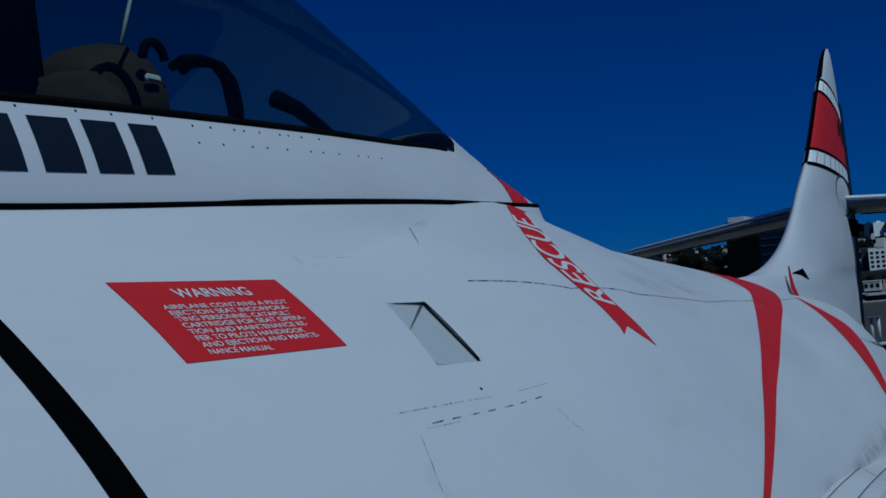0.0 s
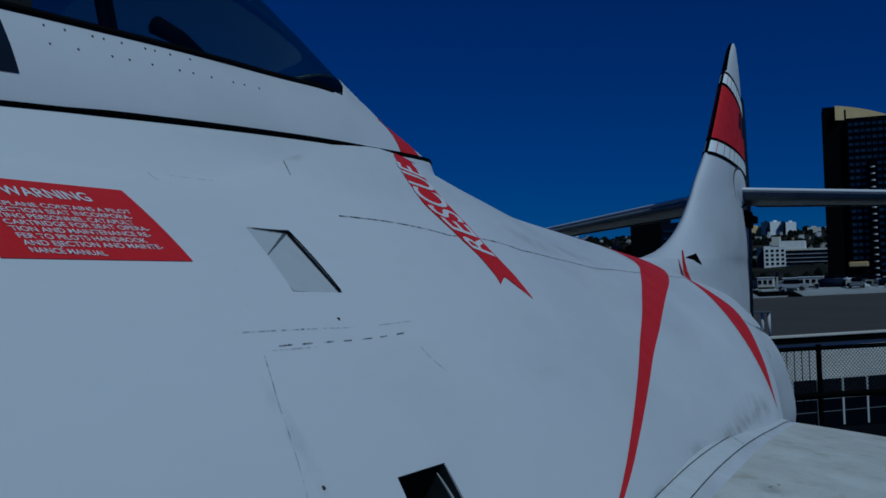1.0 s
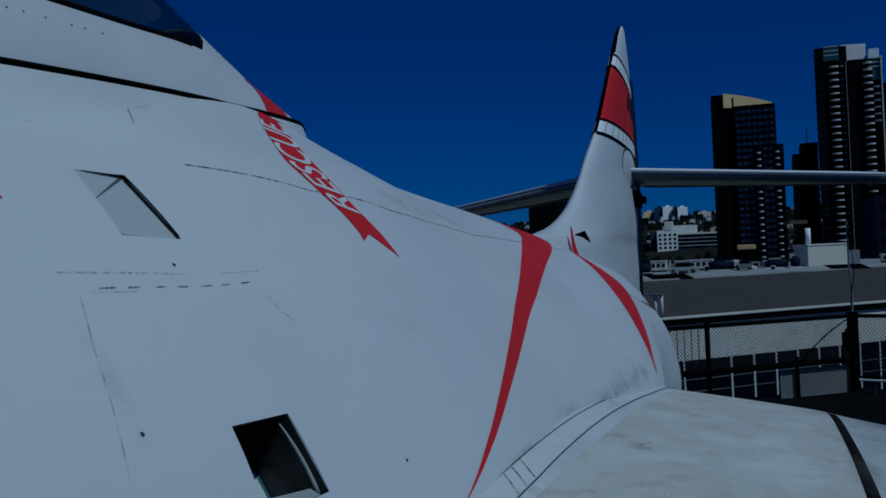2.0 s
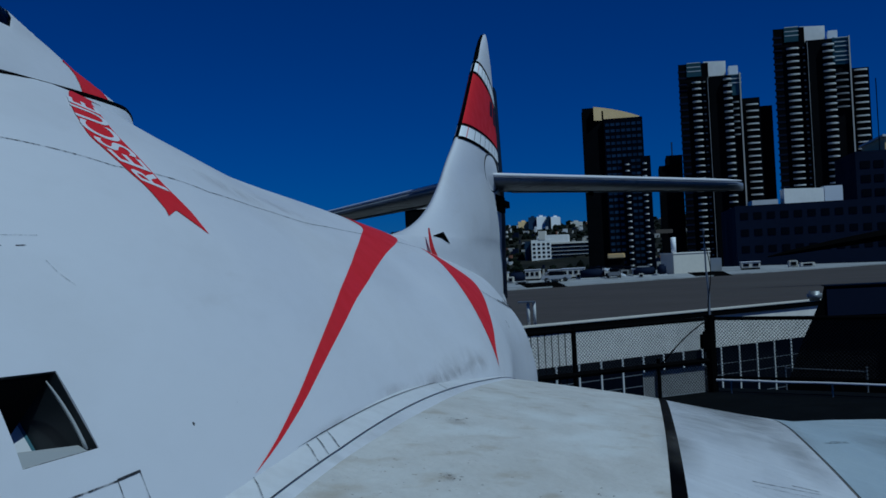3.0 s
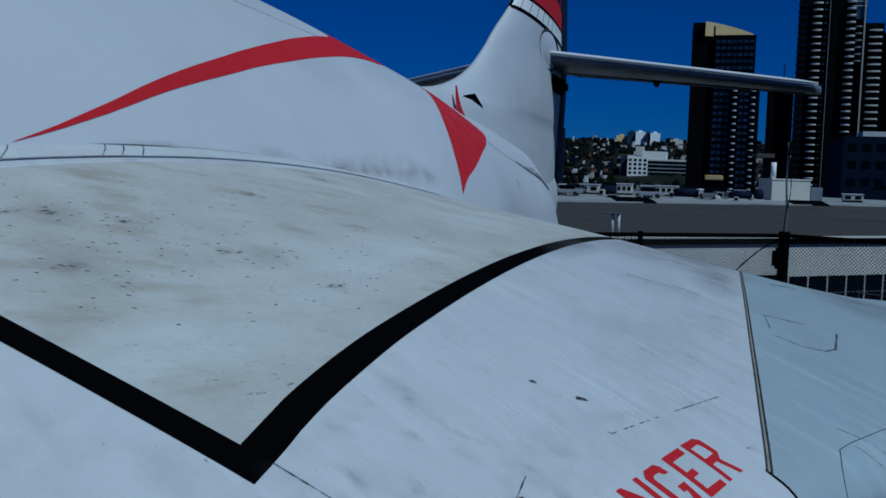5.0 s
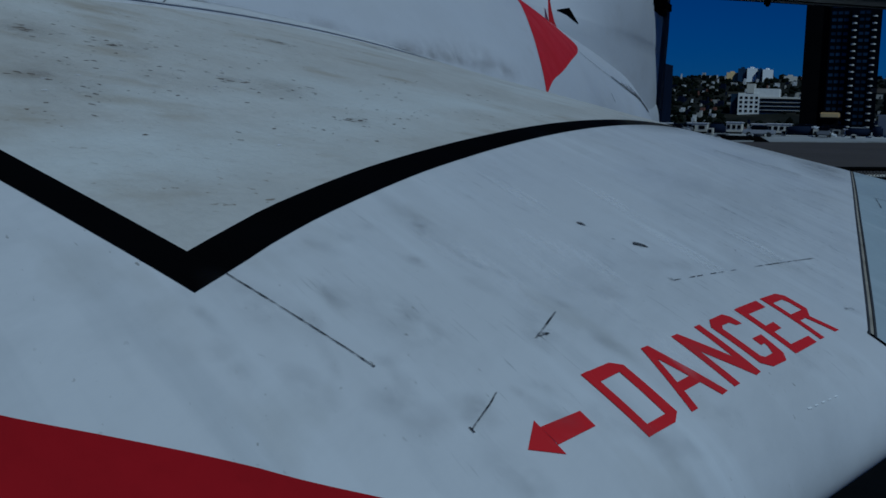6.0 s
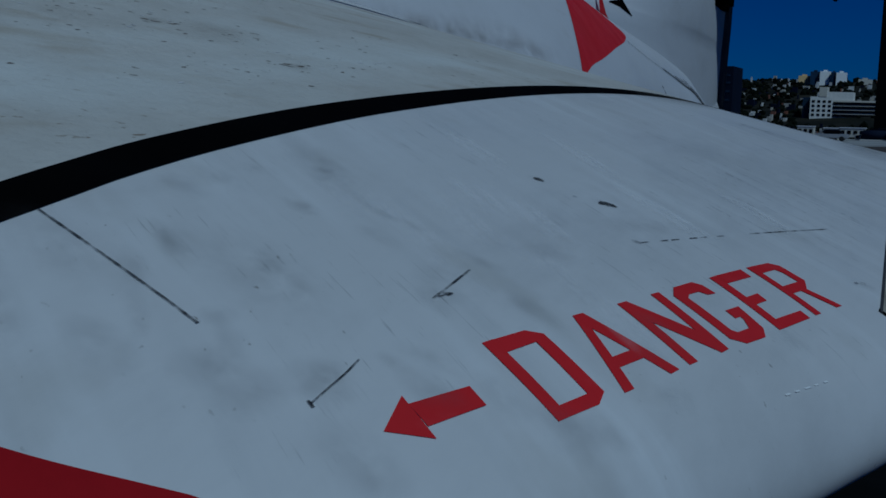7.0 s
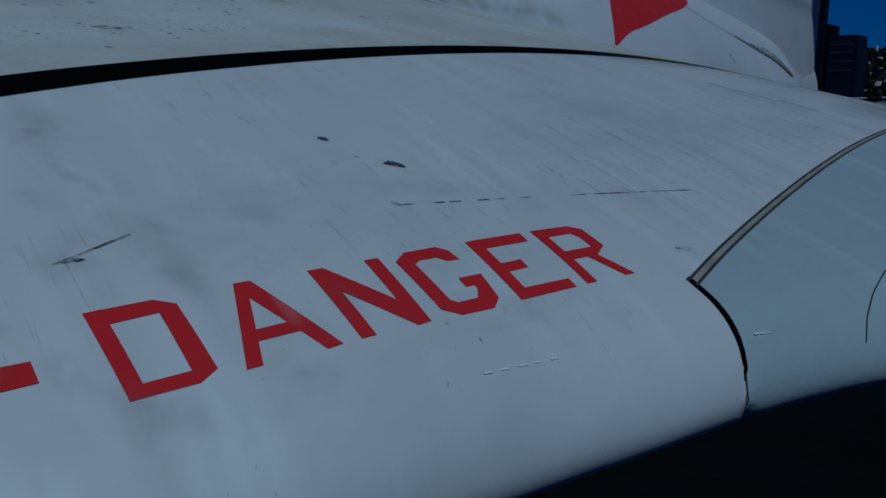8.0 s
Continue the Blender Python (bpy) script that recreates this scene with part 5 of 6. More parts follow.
deck = tagged(link_mesh("deck", bm, DECK), "dark flight deck coating", "deck", kind="structure")


def along(run, reach, z, out=0.0):
    """A point over the fence line, reach metres from its corner post; out moves it towards the sea."""
    side = Vector((0, 0, 1)).cross(run)
    side = side if side.y > 0 else -side
    return CORNER + run * reach + side * out + Vector((0, 0, z))


def fence_panel(run, s0, s1, z0, z1, pitch=0.054, radius=0.0036):
    """Woven diamond wire between two posts."""
    bm = bmesh.new()
    w, h = s1 - s0, z1 - z0
    for sign in (1, -1):
        k = -int(h / pitch) - 1
        while k * pitch < w:
            a = k * pitch
            u0, u1 = max(0, a), min(w, a + h)
            if u1 > u0:
                za, zb = u0 - a, u1 - a
                if sign < 0:
                    za, zb = h - za, h - zb
                tube_bm([along(run, s0 + u0, z0 + za, 0.003 * sign), along(run, s0 + u1, z0 + zb, 0.003 * sign)], radius, 4, bm, caps=False)
            k += 1
    return bm


fence = thing("deck_fence", "black-railed chain-link safety fence along the deck edge", "fence", at=(0, 0, 0))
for run, posts, base in ((PORT_RUN, (0, 2.51, 5.0, 7.5), FENCE_LOW), (STERN_RUN, (0, 2.87, 5.8, 8.7), -0.04)):
    for a, b in zip(posts, posts[1:]):
        part("wire_mesh", fence_panel(run, a, b, base, FENCE_TOP), MESHWIRE, fence, "galvanised diamond wire mesh")
        part("top_rail", tube_bm([along(run, a, FENCE_TOP), along(run, b, FENCE_TOP)], 0.03, 8), DARKSTEEL, fence)
        part("bottom_rail", tube_bm([along(run, a, base - 0.03), along(run, b, base - 0.03)], 0.045 if run is PORT_RUN else 0.02, 8), DARKSTEEL, fence)
    for p in posts[1:]:
        part("post", tube_bm([along(run, p, -0.3), along(run, p, FENCE_TOP + 0.05)], 0.036, 8), DARKSTEEL, fence)
part("corner_post", tube_bm([along(PORT_RUN, 0, -0.3), along(PORT_RUN, 0, FENCE_TOP + 0.06)], 0.085, 10), DARKSTEEL, fence, "thick black corner post")
part("cable", tube_bm([along(PORT_RUN, 0.98 - 0.95 * k, 0.22 + 0.62 * k + 0.06 * math.sin(math.pi * k), -0.03) for k in (0, 0.2, 0.4, 0.6, 0.8, 1.0)], 0.010, 6), DARKSTEEL, fence, "loose black cable", smooth=True)
part("junction_box", box_bm(1.44, 1.60, 16.36, 16.46, 0.34, 0.66, bevel=0.045), DARKSTEEL, fence, "rounded black junction box")
part("mast", tube_bm([(1.61, 16.6, FENCE_TOP), (1.625, 16.6, 1.25), (1.60, 16.6, 1.6), (1.595, 16.6, 2.26)], [0.024, 0.018, 0.014, 0.010], 8), STEEL, fence, "thin antenna mast")
part("mast_cable", tube_bm([(1.63 + 0.035 * math.sin(5 * z), 16.58, z) for z in np.linspace(0.86, 2.2, 24)], 0.007, 5), DARKSTEEL, fence, smooth=True)
for k in range(9):
    reach = 2.62 + 0.115 * k
    part("bar", tube_bm([along(PORT_RUN, reach, 0.0, 0.06), along(PORT_RUN, reach, FENCE_TOP - 0.02, 0.06)], 0.007, 6), DARKSTEEL, fence)
part("panel_frame", tube_bm([along(PORT_RUN, 1.02, -0.3), along(PORT_RUN, 1.02, 0.30)], 0.03, 8), DARKSTEEL, fence)
part("wire_mesh", fence_panel(PORT_RUN, 0.09, 1.30, -0.28, 0.12), MESHWIRE, fence, "galvanised diamond wire mesh")
part("screen_panel", grid_bm([[along(PORT_RUN, r, z, 0.05) for z in (-0.30, 0.11)] for r in (0.10, 0.5, 0.9, 1.28)]), SCREEN, fence, "pale screen panel behind the mesh")
pole_top = along(STERN_RUN, 2.80, 1.55, 0.02)
part("frame_post", tube_bm([along(STERN_RUN, 2.80, -0.3, 0.02), pole_top], 0.022, 8), STEEL, fence, "pale steel pole")
rail = thing("deck_edge_beam", "pale painted beam along the deck edge", "beam", "deck edge rails")
part("beam", tube_bm([along(STERN_RUN, 0.12 + 0.5 * k, -0.10 + 0.004 * math.sin(2.3 * k), -0.14) for k in range(18)], 0.017, 8), LETTER, rail)
for k in range(6):
    part("post", tube_bm([along(STERN_RUN, 0.35 + 1.5 * k, -0.30, -0.14), along(STERN_RUN, 0.35 + 1.5 * k, -0.10, -0.14)], 0.012, 6), STEEL, rail)
rail = thing("handrail", "thin grey pipe handrail by the deck edge", "railing", "deck edge rails")
part("rail", tube_bm([along(STERN_RUN, 0.95, 0.02, 0.6), along(STERN_RUN, 2.15, -0.01, 0.6)], 0.008, 8), STEEL, rail)
for r in (0.95, 2.15):
    part("post", tube_bm([along(STERN_RUN, r, -0.32, 0.6), along(STERN_RUN, r, 0.06, 0.6)], 0.012, 6), STEEL, rail)

# the pier runs beside the ship, turned 42 degrees from the jet's span
PIER = Vector((4.3, 59.8, 0))
PIER_TURN = radians(42)


def on_pier(u, v, z):
    """From the pier's own lengths, u along its front and v behind it, to the world."""
    c, d = math.cos(PIER_TURN), math.sin(PIER_TURN)
    return Vector((PIER.x + c * u - d * v, PIER.y + d * u + c * v, z))


pier = thing("pier_shed", "long pier shed with dark flat roof and pale wall", "building", at=PIER)
pier.rotation_euler.z = PIER_TURN
part("wall", box_bm(-90, 110, 0.12, 112, -15, -1.90), CONCRETE, pier, "pale concrete wall")
part("roof", box_bm(-90.3, 110.3, 0.25, 54, -1.90, -1.58), ROOF, pier, "dark bitumen roof")
part("coping", box_bm(-90.3, 110.3, -0.10, 0.22, -1.60, -1.47, bevel=0.03), PLASTER, pier, "pale coping along the roof edge")
part("gutter", box_bm(-90.3, 110.3, -0.02, 0.10, -1.90, -1.66), DARKSTEEL, pier, "black gutter under the coping")
part("flashing", box_bm(-90.3, 110.3, 0.9, 1.05, -1.58, -1.535), PLASTER, pier, "thin pale flashing strip")
part("far_roof", box_bm(-90.3, 110.3, 54.3, 112.3, -1.90, -1.56), SILVER, pier, "silver-coated far roof")
part("ridge", box_bm(-90.3, 110.3, 53.9, 54.3, -1.90, -1.44), SILVER, pier, "pale ridge line")
pane_mesh = bar_mesh = None
for k in range(44):
    u = -38 + 1.5 * k
    pane = part("window", box_bm(0, 1.42, -0.02, 0.10, -8.2, -3.75), TOWERGLASS, pier) if k == 0 else new("window", pane_mesh)
    pane_mesh, pane.parent, pane.location.x = pane.data, pier, u
    bar = part("mullion", box_bm(0, 0.11, -0.08, 0.08, -8.2, -3.75), WIRE, pier) if k == 0 else new("mullion", bar_mesh)
    bar_mesh, bar.parent, bar.location.x = bar.data, pier, u + 1.40
for z in (-4.72, -5.35, -6.6):
    part("transom", box_bm(-38, 28, -0.05, -0.03, z - 0.018, z + 0.018), STEEL, pier)
vent = thing("roof_vent", "twin galvanised vent pipe with a flat cap", "vent")
for x in (-5.20, -4.88):
    part("pipe", tube_bm([(x, 52.7, -1.58), (x, 52.7, -0.36)], 0.085, 10), WIRE, vent, smooth=True)
part("cap", box_bm(-5.75, -4.78, 52.5, 52.9, -0.36, -0.28, bevel=0.03), STEEL, vent)
for spot in ((-10.2, 121.0), (10.6, 139.0), (-24, 106)):
    hatch = thing("roof_hatch", "dark raised hatch on the pale roof", "hatch", "roof hatches", at=(*spot, -1.58))
    bm = box_bm(-2.3, 2.3, -1.2, 1.2, 0, 0.62)
    for v in bm.verts:
        if v.co.z > 0.3:
            v.co.x -= 1.2
            v.co.y *= 0.6
    part("lid", bm, DARKSTEEL, hatch)
unit_rng = random.Random(7)
for k in range(34):
    p = on_pier(unit_rng.uniform(12, 95), unit_rng.uniform(66, 110), -1.56)
    if 2 < p.x < 15 and p.y > 148:
        continue
    unit = thing("rooftop_unit", "pale rooftop unit on the silver roof", "rooftop unit", "rooftop units", at=p)
    w, h = unit_rng.uniform(0.6, 2.6), unit_rng.uniform(0.4, 1.3)
    part("casing", box_bm(-w / 2, w / 2, -0.8, 0.8, 0, h, bevel=0.08), PLASTER if k % 3 else SILVER, unit)
    part("grille", box_bm(-w * 0.3, w * 0.3, -0.86, -0.78, h * 0.25, h * 0.8), TOWERGLASS, unit)


def trailer(x, y, w, h, windows):
    """A white site trailer with a dark window row."""
    t = thing("site_trailer", "white site trailer parked on the pale roof deck", "trailer", "site trailers", at=(x, y, -1.56))
    part("body", box_bm(-w / 2, w / 2, -1.2, 1.2, 0.25, h, bevel=0.08), PLASTER, t)
    part("roof", box_bm(-w / 2 - 0.1, w / 2 + 0.1, -1.3, 1.3, h, h + 0.12, bevel=0.03), LETTER, t)
    part("skirt", box_bm(-w / 2 + 0.1, w / 2 - 0.1, -1.1, 1.1, 0, 0.25), DARKSTEEL, t)
    for k in range(windows):
        u = -w / 2 + w * (k + 0.5) / windows
        part("window", box_bm(u - 0.3 * w / windows, u + 0.3 * w / windows, -1.26, -1.15, 0.45 * h, 0.8 * h), TOWERGLASS, t)


for spec in ((-21.5, 160, 3.0, 1.5, 2), (-16.4, 164, 2.4, 1.7, 3), (-12.9, 166, 2.2, 1.5, 0), (-9.8, 165, 3.6, 1.6, 4), (-5.0, 168, 2.6, 1.2, 0), (0.6, 166, 2.0, 1.0, 2), (18.6, 170, 3.0, 1.2, 2), (-26.5, 158, 2.6, 1.4, 2)):
    trailer(*spec)
kiosk = thing("rooftop_plant_room", "pale rooftop plant room", "building", at=(6.2, 163, 0))
kiosk.rotation_euler.z = PIER_TURN
part("wall", box_bm(0, 8.0, 0, 2.9, -1.56, 1.62), PLASTER, kiosk)
part("roof", box_bm(-0.15, 8.15, -0.15, 3.05, 1.62, 1.80), CONCRETE, kiosk)
part("pipe", tube_bm([(0.9, 0.8, 1.78), (0.9, 0.8, 4.3)], 0.42, 10), CHALK, kiosk, smooth=True)
part("awning", box_bm(-3.2, 0.4, 0.2, 1.4, 5.0, 5.6), ROOF, kiosk, "dark flat awning on a post")
part("post", tube_bm([(0.1, 0.7, 1.78), (0.1, 0.7, 5.0)], 0.12, 8), DARKSTEEL, kiosk)
part("cabinet", box_bm(8.3, 11.0, 0.2, 1.4, -1.56, 0.6, bevel=0.1), STEEL, kiosk, "grey cabinet beside the plant room")
for x, y, w, h in ((-18.2, 157, 2.4, 1.5), (-6.4, 158, 3.6, 1.45), (1.6, 160, 3.4, 1.35), (4.2, 159, 1.4, 1.7)):
    stack = thing("covered_stack", "load under a dark blue tarpaulin on the roof deck", "stack", "covered stacks", at=(x, y, -1.56))
    part("tarpaulin", box_bm(-w / 2, w / 2, -1.0, 1.0, 0, h, bevel=0.28), BLUEWALL, stack, smooth=True)
    part("pallet", box_bm(-w / 2 - 0.1, w / 2 + 0.1, -1.05, 1.05, 0, 0.14), SLAB, stack)
ramp = thing("boarding_ramp", "white sloping ramp on a dark wheeled frame", "ramp", at=(-2.9, 157, -1.56))
bm = box_bm(-1.6, 1.6, -0.5, 0.5, 0, 0.34, bevel=0.05)
for v in bm.verts:
    v.co.z += 1.25 - 0.62 * (v.co.x + 1.6) * 0.62
part("deck", bm, CHALK, ramp)
part("frame", box_bm(-1.5, 0.9, -0.45, 0.45, 0.2, 0.75, bevel=0.05), DARKSTEEL, ramp)
for x in (-1.1, 0.5):
    part("wheel", tube_bm([(x, -0.5, 0.28), (x, -0.3, 0.28)], 0.28, 10), RUBBER, ramp)
# Black body added to fill a dark slanted area of the pier front.
shelter = thing("gangway_shelter", "black slanted block for a dark area of the pier front", "shelter")
bm = bmesh.new()
pts = [(3.6, -15), (8.45, -5.3), (9.27, -3.23), (10.36, -0.96), (10.50, -0.36), (14.45, -0.42), (14.45, -15)]
lo = [bm.verts.new((x, 58.0, z)) for x, z in pts]
hi = [bm.verts.new((x + 0.3, 59.4, z)) for x, z in pts]
bm.faces.new(lo)
bm.faces.new(hi[::-1])
for k in range(7):
    bm.faces.new((lo[k], lo[(k + 1) % 7], hi[(k + 1) % 7], hi[k]))
part("body", bm, DARKSTEEL, shelter, "black slanted body")
part("roof", box_bm(10.6, 14.6, 57.9, 59.4, -0.42, -0.34, bevel=0.02), TOWERGLASS, shelter, "dark roof plate")
part("panel", box_bm(10.6, 14.2, 57.92, 57.98, -2.0, -0.55, bevel=0.01), BLUEWALL, shelter, "navy sheet panel")
part("lamp", box_bm(9.6, 10.35, 57.7, 58.3, -1.15, -0.62, bevel=0.12), STEEL, shelter, "small pale lamp housing", smooth=True)
# Unidentified dark bar and rounded mass; the mast is added to carry them.
boom = thing("crane_boom", "dark slanting bar on an added mast", "crane")
part("boom", tube_bm([(11.6 + 1.75 * k, 90, 1.10 + 0.275 * k - 0.004 * k * k) for k in range(9)], [0.06, 0.22, 0.32, 0.40, 0.45, 0.5, 0.5, 0.5, 0.5], 6), DARKSTEEL, boom)
part("mast", tube_bm([(24.6, 90, -1.58), (24.6, 90, 3.2)], 0.3, 8), DARKSTEEL, boom)
bm = bmesh.new()
bmesh.ops.create_icosphere(bm, subdivisions=2, radius=1.0, matrix=Matrix.Translation((23.4, 89.5, 1.3)) @ Matrix.Diagonal((1.7, 0.8, 0.62, 1)))
part("cab", bm, STEEL, boom, "rounded grey mass", smooth=True)

# ---- towers ----


def balcony_bm(a, b, depth):
    """A balcony with a rounded front and an upstand, its slab at height 0."""
    bm = bmesh.new()
    c, w = (a + b) / 2, (b - a) / 2
    outline = [(c + w * math.sin(t), -depth * math.cos(t) ** 0.7) for t in (math.pi * k / 12 for k in range(-6, 0))] + [(c, -depth)]
    outline += [(2 * c - x, y) for x, y in outline[-2::-1]]
    low, top = ([bm.verts.new((x, y, z)) for x, y in outline] for z in (-0.16, 0.34))
    for k in range(len(outline) - 1):
        bm.faces.new((low[k], low[k + 1], top[k + 1], top[k]))
    bm.faces.new(low[::-1])
    bm.faces.new(top)
    return bm


def tower(label, y, blocks, columns, lean=0.0, group="waterfront towers"):
    """Blocks sheared in plan, crowns to catch the sun, with columns of balconies down their fronts."""
    t = thing("apartment_tower", label, "tower", group)
    for name, a, b, d0, d1, lo_z, hi_z, mat in blocks:
        bm = box_bm(a, b, y + d0, y + d1, lo_z, hi_z)
        for v in bm.verts:
            v.co.x += lean * (v.co.y - y - d0)
            if name == "crown":
                v.co.y += 0.25 * (v.co.x - a)
        part(name, bm, mat, t)
    for a, b, face, depth, lo_z, hi_z, floor, mat in columns:
        me, z = None, lo_z
        while z < hi_z:
            if me is None:
                ob = part("balcony", balcony_bm(a, b, depth), mat, t)
                me = ob.data
            else:
                ob = new("balcony", me)
                ob.parent = t
            ob.location = (0, y + face, z)
            z += floor
    return t


def side_windows(t, x, y0, y1, lo_z, hi_z, floor):
    """Thin blue window bands round a tower's plain west side."""
    me, z = None, lo_z
    while z < hi_z:
        ob = part("window_band", box_bm(x - 0.12, x + 3.2, y0 - 0.12, y1, 0, 0.7), BLUEWALL, t) if me is None else new("window_band", me)
        me, ob.parent, ob.location.z = ob.data, t, z
        z += floor


T = 420
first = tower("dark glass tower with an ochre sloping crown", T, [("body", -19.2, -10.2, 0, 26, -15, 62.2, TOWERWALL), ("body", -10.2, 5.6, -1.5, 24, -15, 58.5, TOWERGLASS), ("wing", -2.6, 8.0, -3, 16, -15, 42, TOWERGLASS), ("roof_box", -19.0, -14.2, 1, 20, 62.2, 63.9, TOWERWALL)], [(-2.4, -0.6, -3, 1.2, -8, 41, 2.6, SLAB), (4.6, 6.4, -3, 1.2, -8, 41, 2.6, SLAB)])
bm = bmesh.new()
run = [(-14.1 + 18.7 * k / 8, 63.9 - 1.2 * (k / 8) - 2.4 * (k / 8) ** 2) for k in range(9)]
for y0 in (T - 1.9, T + 18):
    for x, z in run:
        bm.verts.new((x, y0 + 0.6 * (x + 14.1), 58.2))
        bm.verts.new((x, y0 + 0.6 * (x + 14.1), z))
bm.verts.ensure_lookup_table()
for k in range(8):
    f, g = 2 * k, 18 + 2 * k
    for ring in ((f, f + 2, f + 3, f + 1), (g, g + 1, g + 3, g + 2), (f + 1, f + 3, g + 3, g + 1), (f, g, g + 2, f + 2)):
        bm.faces.new([bm.verts[i] for i in ring])
bm.faces.new([bm.verts[i] for i in (0, 1, 19, 18)])
bm.faces.new([bm.verts[i] for i in (16, 34, 35, 17)])
part("crown", bm, OCHRE, first, "golden sloping crown")
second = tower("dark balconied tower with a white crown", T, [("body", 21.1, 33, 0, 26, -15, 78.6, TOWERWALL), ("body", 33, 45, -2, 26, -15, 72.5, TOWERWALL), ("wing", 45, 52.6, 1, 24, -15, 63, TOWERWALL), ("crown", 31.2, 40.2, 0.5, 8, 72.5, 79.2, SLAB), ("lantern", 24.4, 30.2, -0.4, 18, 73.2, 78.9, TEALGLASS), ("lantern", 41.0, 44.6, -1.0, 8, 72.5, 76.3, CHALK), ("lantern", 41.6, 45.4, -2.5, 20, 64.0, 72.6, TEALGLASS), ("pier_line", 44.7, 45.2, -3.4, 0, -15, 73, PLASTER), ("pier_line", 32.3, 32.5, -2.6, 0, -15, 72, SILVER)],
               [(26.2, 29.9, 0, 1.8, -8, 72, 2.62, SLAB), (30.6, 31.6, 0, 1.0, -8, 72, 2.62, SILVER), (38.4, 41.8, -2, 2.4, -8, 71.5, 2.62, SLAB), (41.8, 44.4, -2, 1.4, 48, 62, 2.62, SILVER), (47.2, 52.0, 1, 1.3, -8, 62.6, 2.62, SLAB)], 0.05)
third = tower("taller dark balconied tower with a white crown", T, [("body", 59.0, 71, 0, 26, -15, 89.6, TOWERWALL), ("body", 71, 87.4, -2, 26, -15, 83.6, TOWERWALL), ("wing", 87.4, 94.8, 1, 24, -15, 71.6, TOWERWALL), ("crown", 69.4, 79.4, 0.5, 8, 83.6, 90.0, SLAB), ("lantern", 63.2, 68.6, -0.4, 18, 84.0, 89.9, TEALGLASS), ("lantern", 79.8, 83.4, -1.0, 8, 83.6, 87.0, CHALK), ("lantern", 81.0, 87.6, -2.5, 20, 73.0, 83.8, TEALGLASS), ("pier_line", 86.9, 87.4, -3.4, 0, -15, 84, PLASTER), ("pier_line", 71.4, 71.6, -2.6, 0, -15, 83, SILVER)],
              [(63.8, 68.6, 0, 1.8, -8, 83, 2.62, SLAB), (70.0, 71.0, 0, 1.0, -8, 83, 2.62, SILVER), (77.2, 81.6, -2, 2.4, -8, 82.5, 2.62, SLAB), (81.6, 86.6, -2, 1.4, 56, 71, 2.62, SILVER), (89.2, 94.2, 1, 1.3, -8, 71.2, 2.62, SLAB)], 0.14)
side_windows(second, 21.1, T, T + 2, -6, 76, 2.62)
side_windows(third, 59.0, T, T + 2, -6, 87, 2.62)
for t, x, z in ((second, 24.8, 78.4), (second, 40.6, 72.4), (third, 63.4, 89.4), (third, 82.0, 83.6), (third, 82.0, 78.0)):
    for k in range(3):
        part("lantern_rail", box_bm(x - 0.3, x + 5.0, T - 2.9, T - 2.7, z - 1.7 * k - 0.12, z - 1.7 * k + 0.12), SLAB, t)
pane_mesh = None
for r in range(25):
    for k in range(7):
        x, z = -9.6 + 2.15 * k, -7 + 2.6 * r
        if x > -3.4 and z < 42:
            continue
        pane = part("window", box_bm(0, 1.6, T - 1.62, T - 1.4, 0, 1.15), BLUEGLASS_SHADE, first) if pane_mesh is None else new("window", pane_mesh)
        pane_mesh, pane.parent, pane.location = pane.data, first, (x, 0, z)
pane_mesh = None
for r in range(19):
    for k in range(2):
        pane = part("window", box_bm(0, 1.6, T - 3.12, T - 2.9, 0, 1.1), BLUEGLASS_SHADE, first) if pane_mesh is None else new("window", pane_mesh)
        pane_mesh, pane.parent, pane.location = pane.data, first, (0.2 + 2.1 * k, 0, -7 + 2.6 * r)
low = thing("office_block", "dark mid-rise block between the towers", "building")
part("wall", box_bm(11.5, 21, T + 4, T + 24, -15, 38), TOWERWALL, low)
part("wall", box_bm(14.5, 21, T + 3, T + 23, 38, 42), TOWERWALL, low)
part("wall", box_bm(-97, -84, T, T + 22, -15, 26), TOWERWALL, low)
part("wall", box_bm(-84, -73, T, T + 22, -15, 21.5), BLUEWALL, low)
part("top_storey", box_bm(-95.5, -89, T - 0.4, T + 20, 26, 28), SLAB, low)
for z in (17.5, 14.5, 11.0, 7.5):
    part("window_band", box_bm(-83.2, -74, T - 0.2, T + 0.2, z, z + 0.8), BLUEGLASS_SHADE, low)
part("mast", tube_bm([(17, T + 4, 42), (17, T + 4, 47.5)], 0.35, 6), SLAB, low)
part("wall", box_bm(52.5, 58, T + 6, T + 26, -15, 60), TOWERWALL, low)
office = thing("office_building", "long dark blue office building with a pale rooftop block", "building")
part("wall", box_bm(24.3, 110, 250, 290, -15, 12.2), BLUEWALL, office)
bm = box_bm(36, 46.5, 251, 258, 12.2, 15.8)
for v in bm.verts:
    v.co.y += 0.6 * (v.co.x - 36)
part("rooftop_block", bm, SLAB, office)
part("rooftop_block", box_bm(46.3, 50.5, 257, 264, 12.2, 16.2), CHALK, office)
part("rooftop_block", box_bm(28.5, 34.5, 251, 262, 12.2, 13.4), SLAB, office)
for r in range(3):
    for k in range(24):
        part("window", box_bm(25.5 + 3.1 * k, 27.3 + 3.1 * k, 249.9, 250.1, 0.9 + 4.0 * r, 2.5 + 4.0 * r), TOWERGLASS, office)
annex = thing("harbour_building", "dark blue block with a pale top storey", "building")
part("wall", box_bm(62.7, 130, 300, 330, -15, 27.8), BLUEWALL, annex)
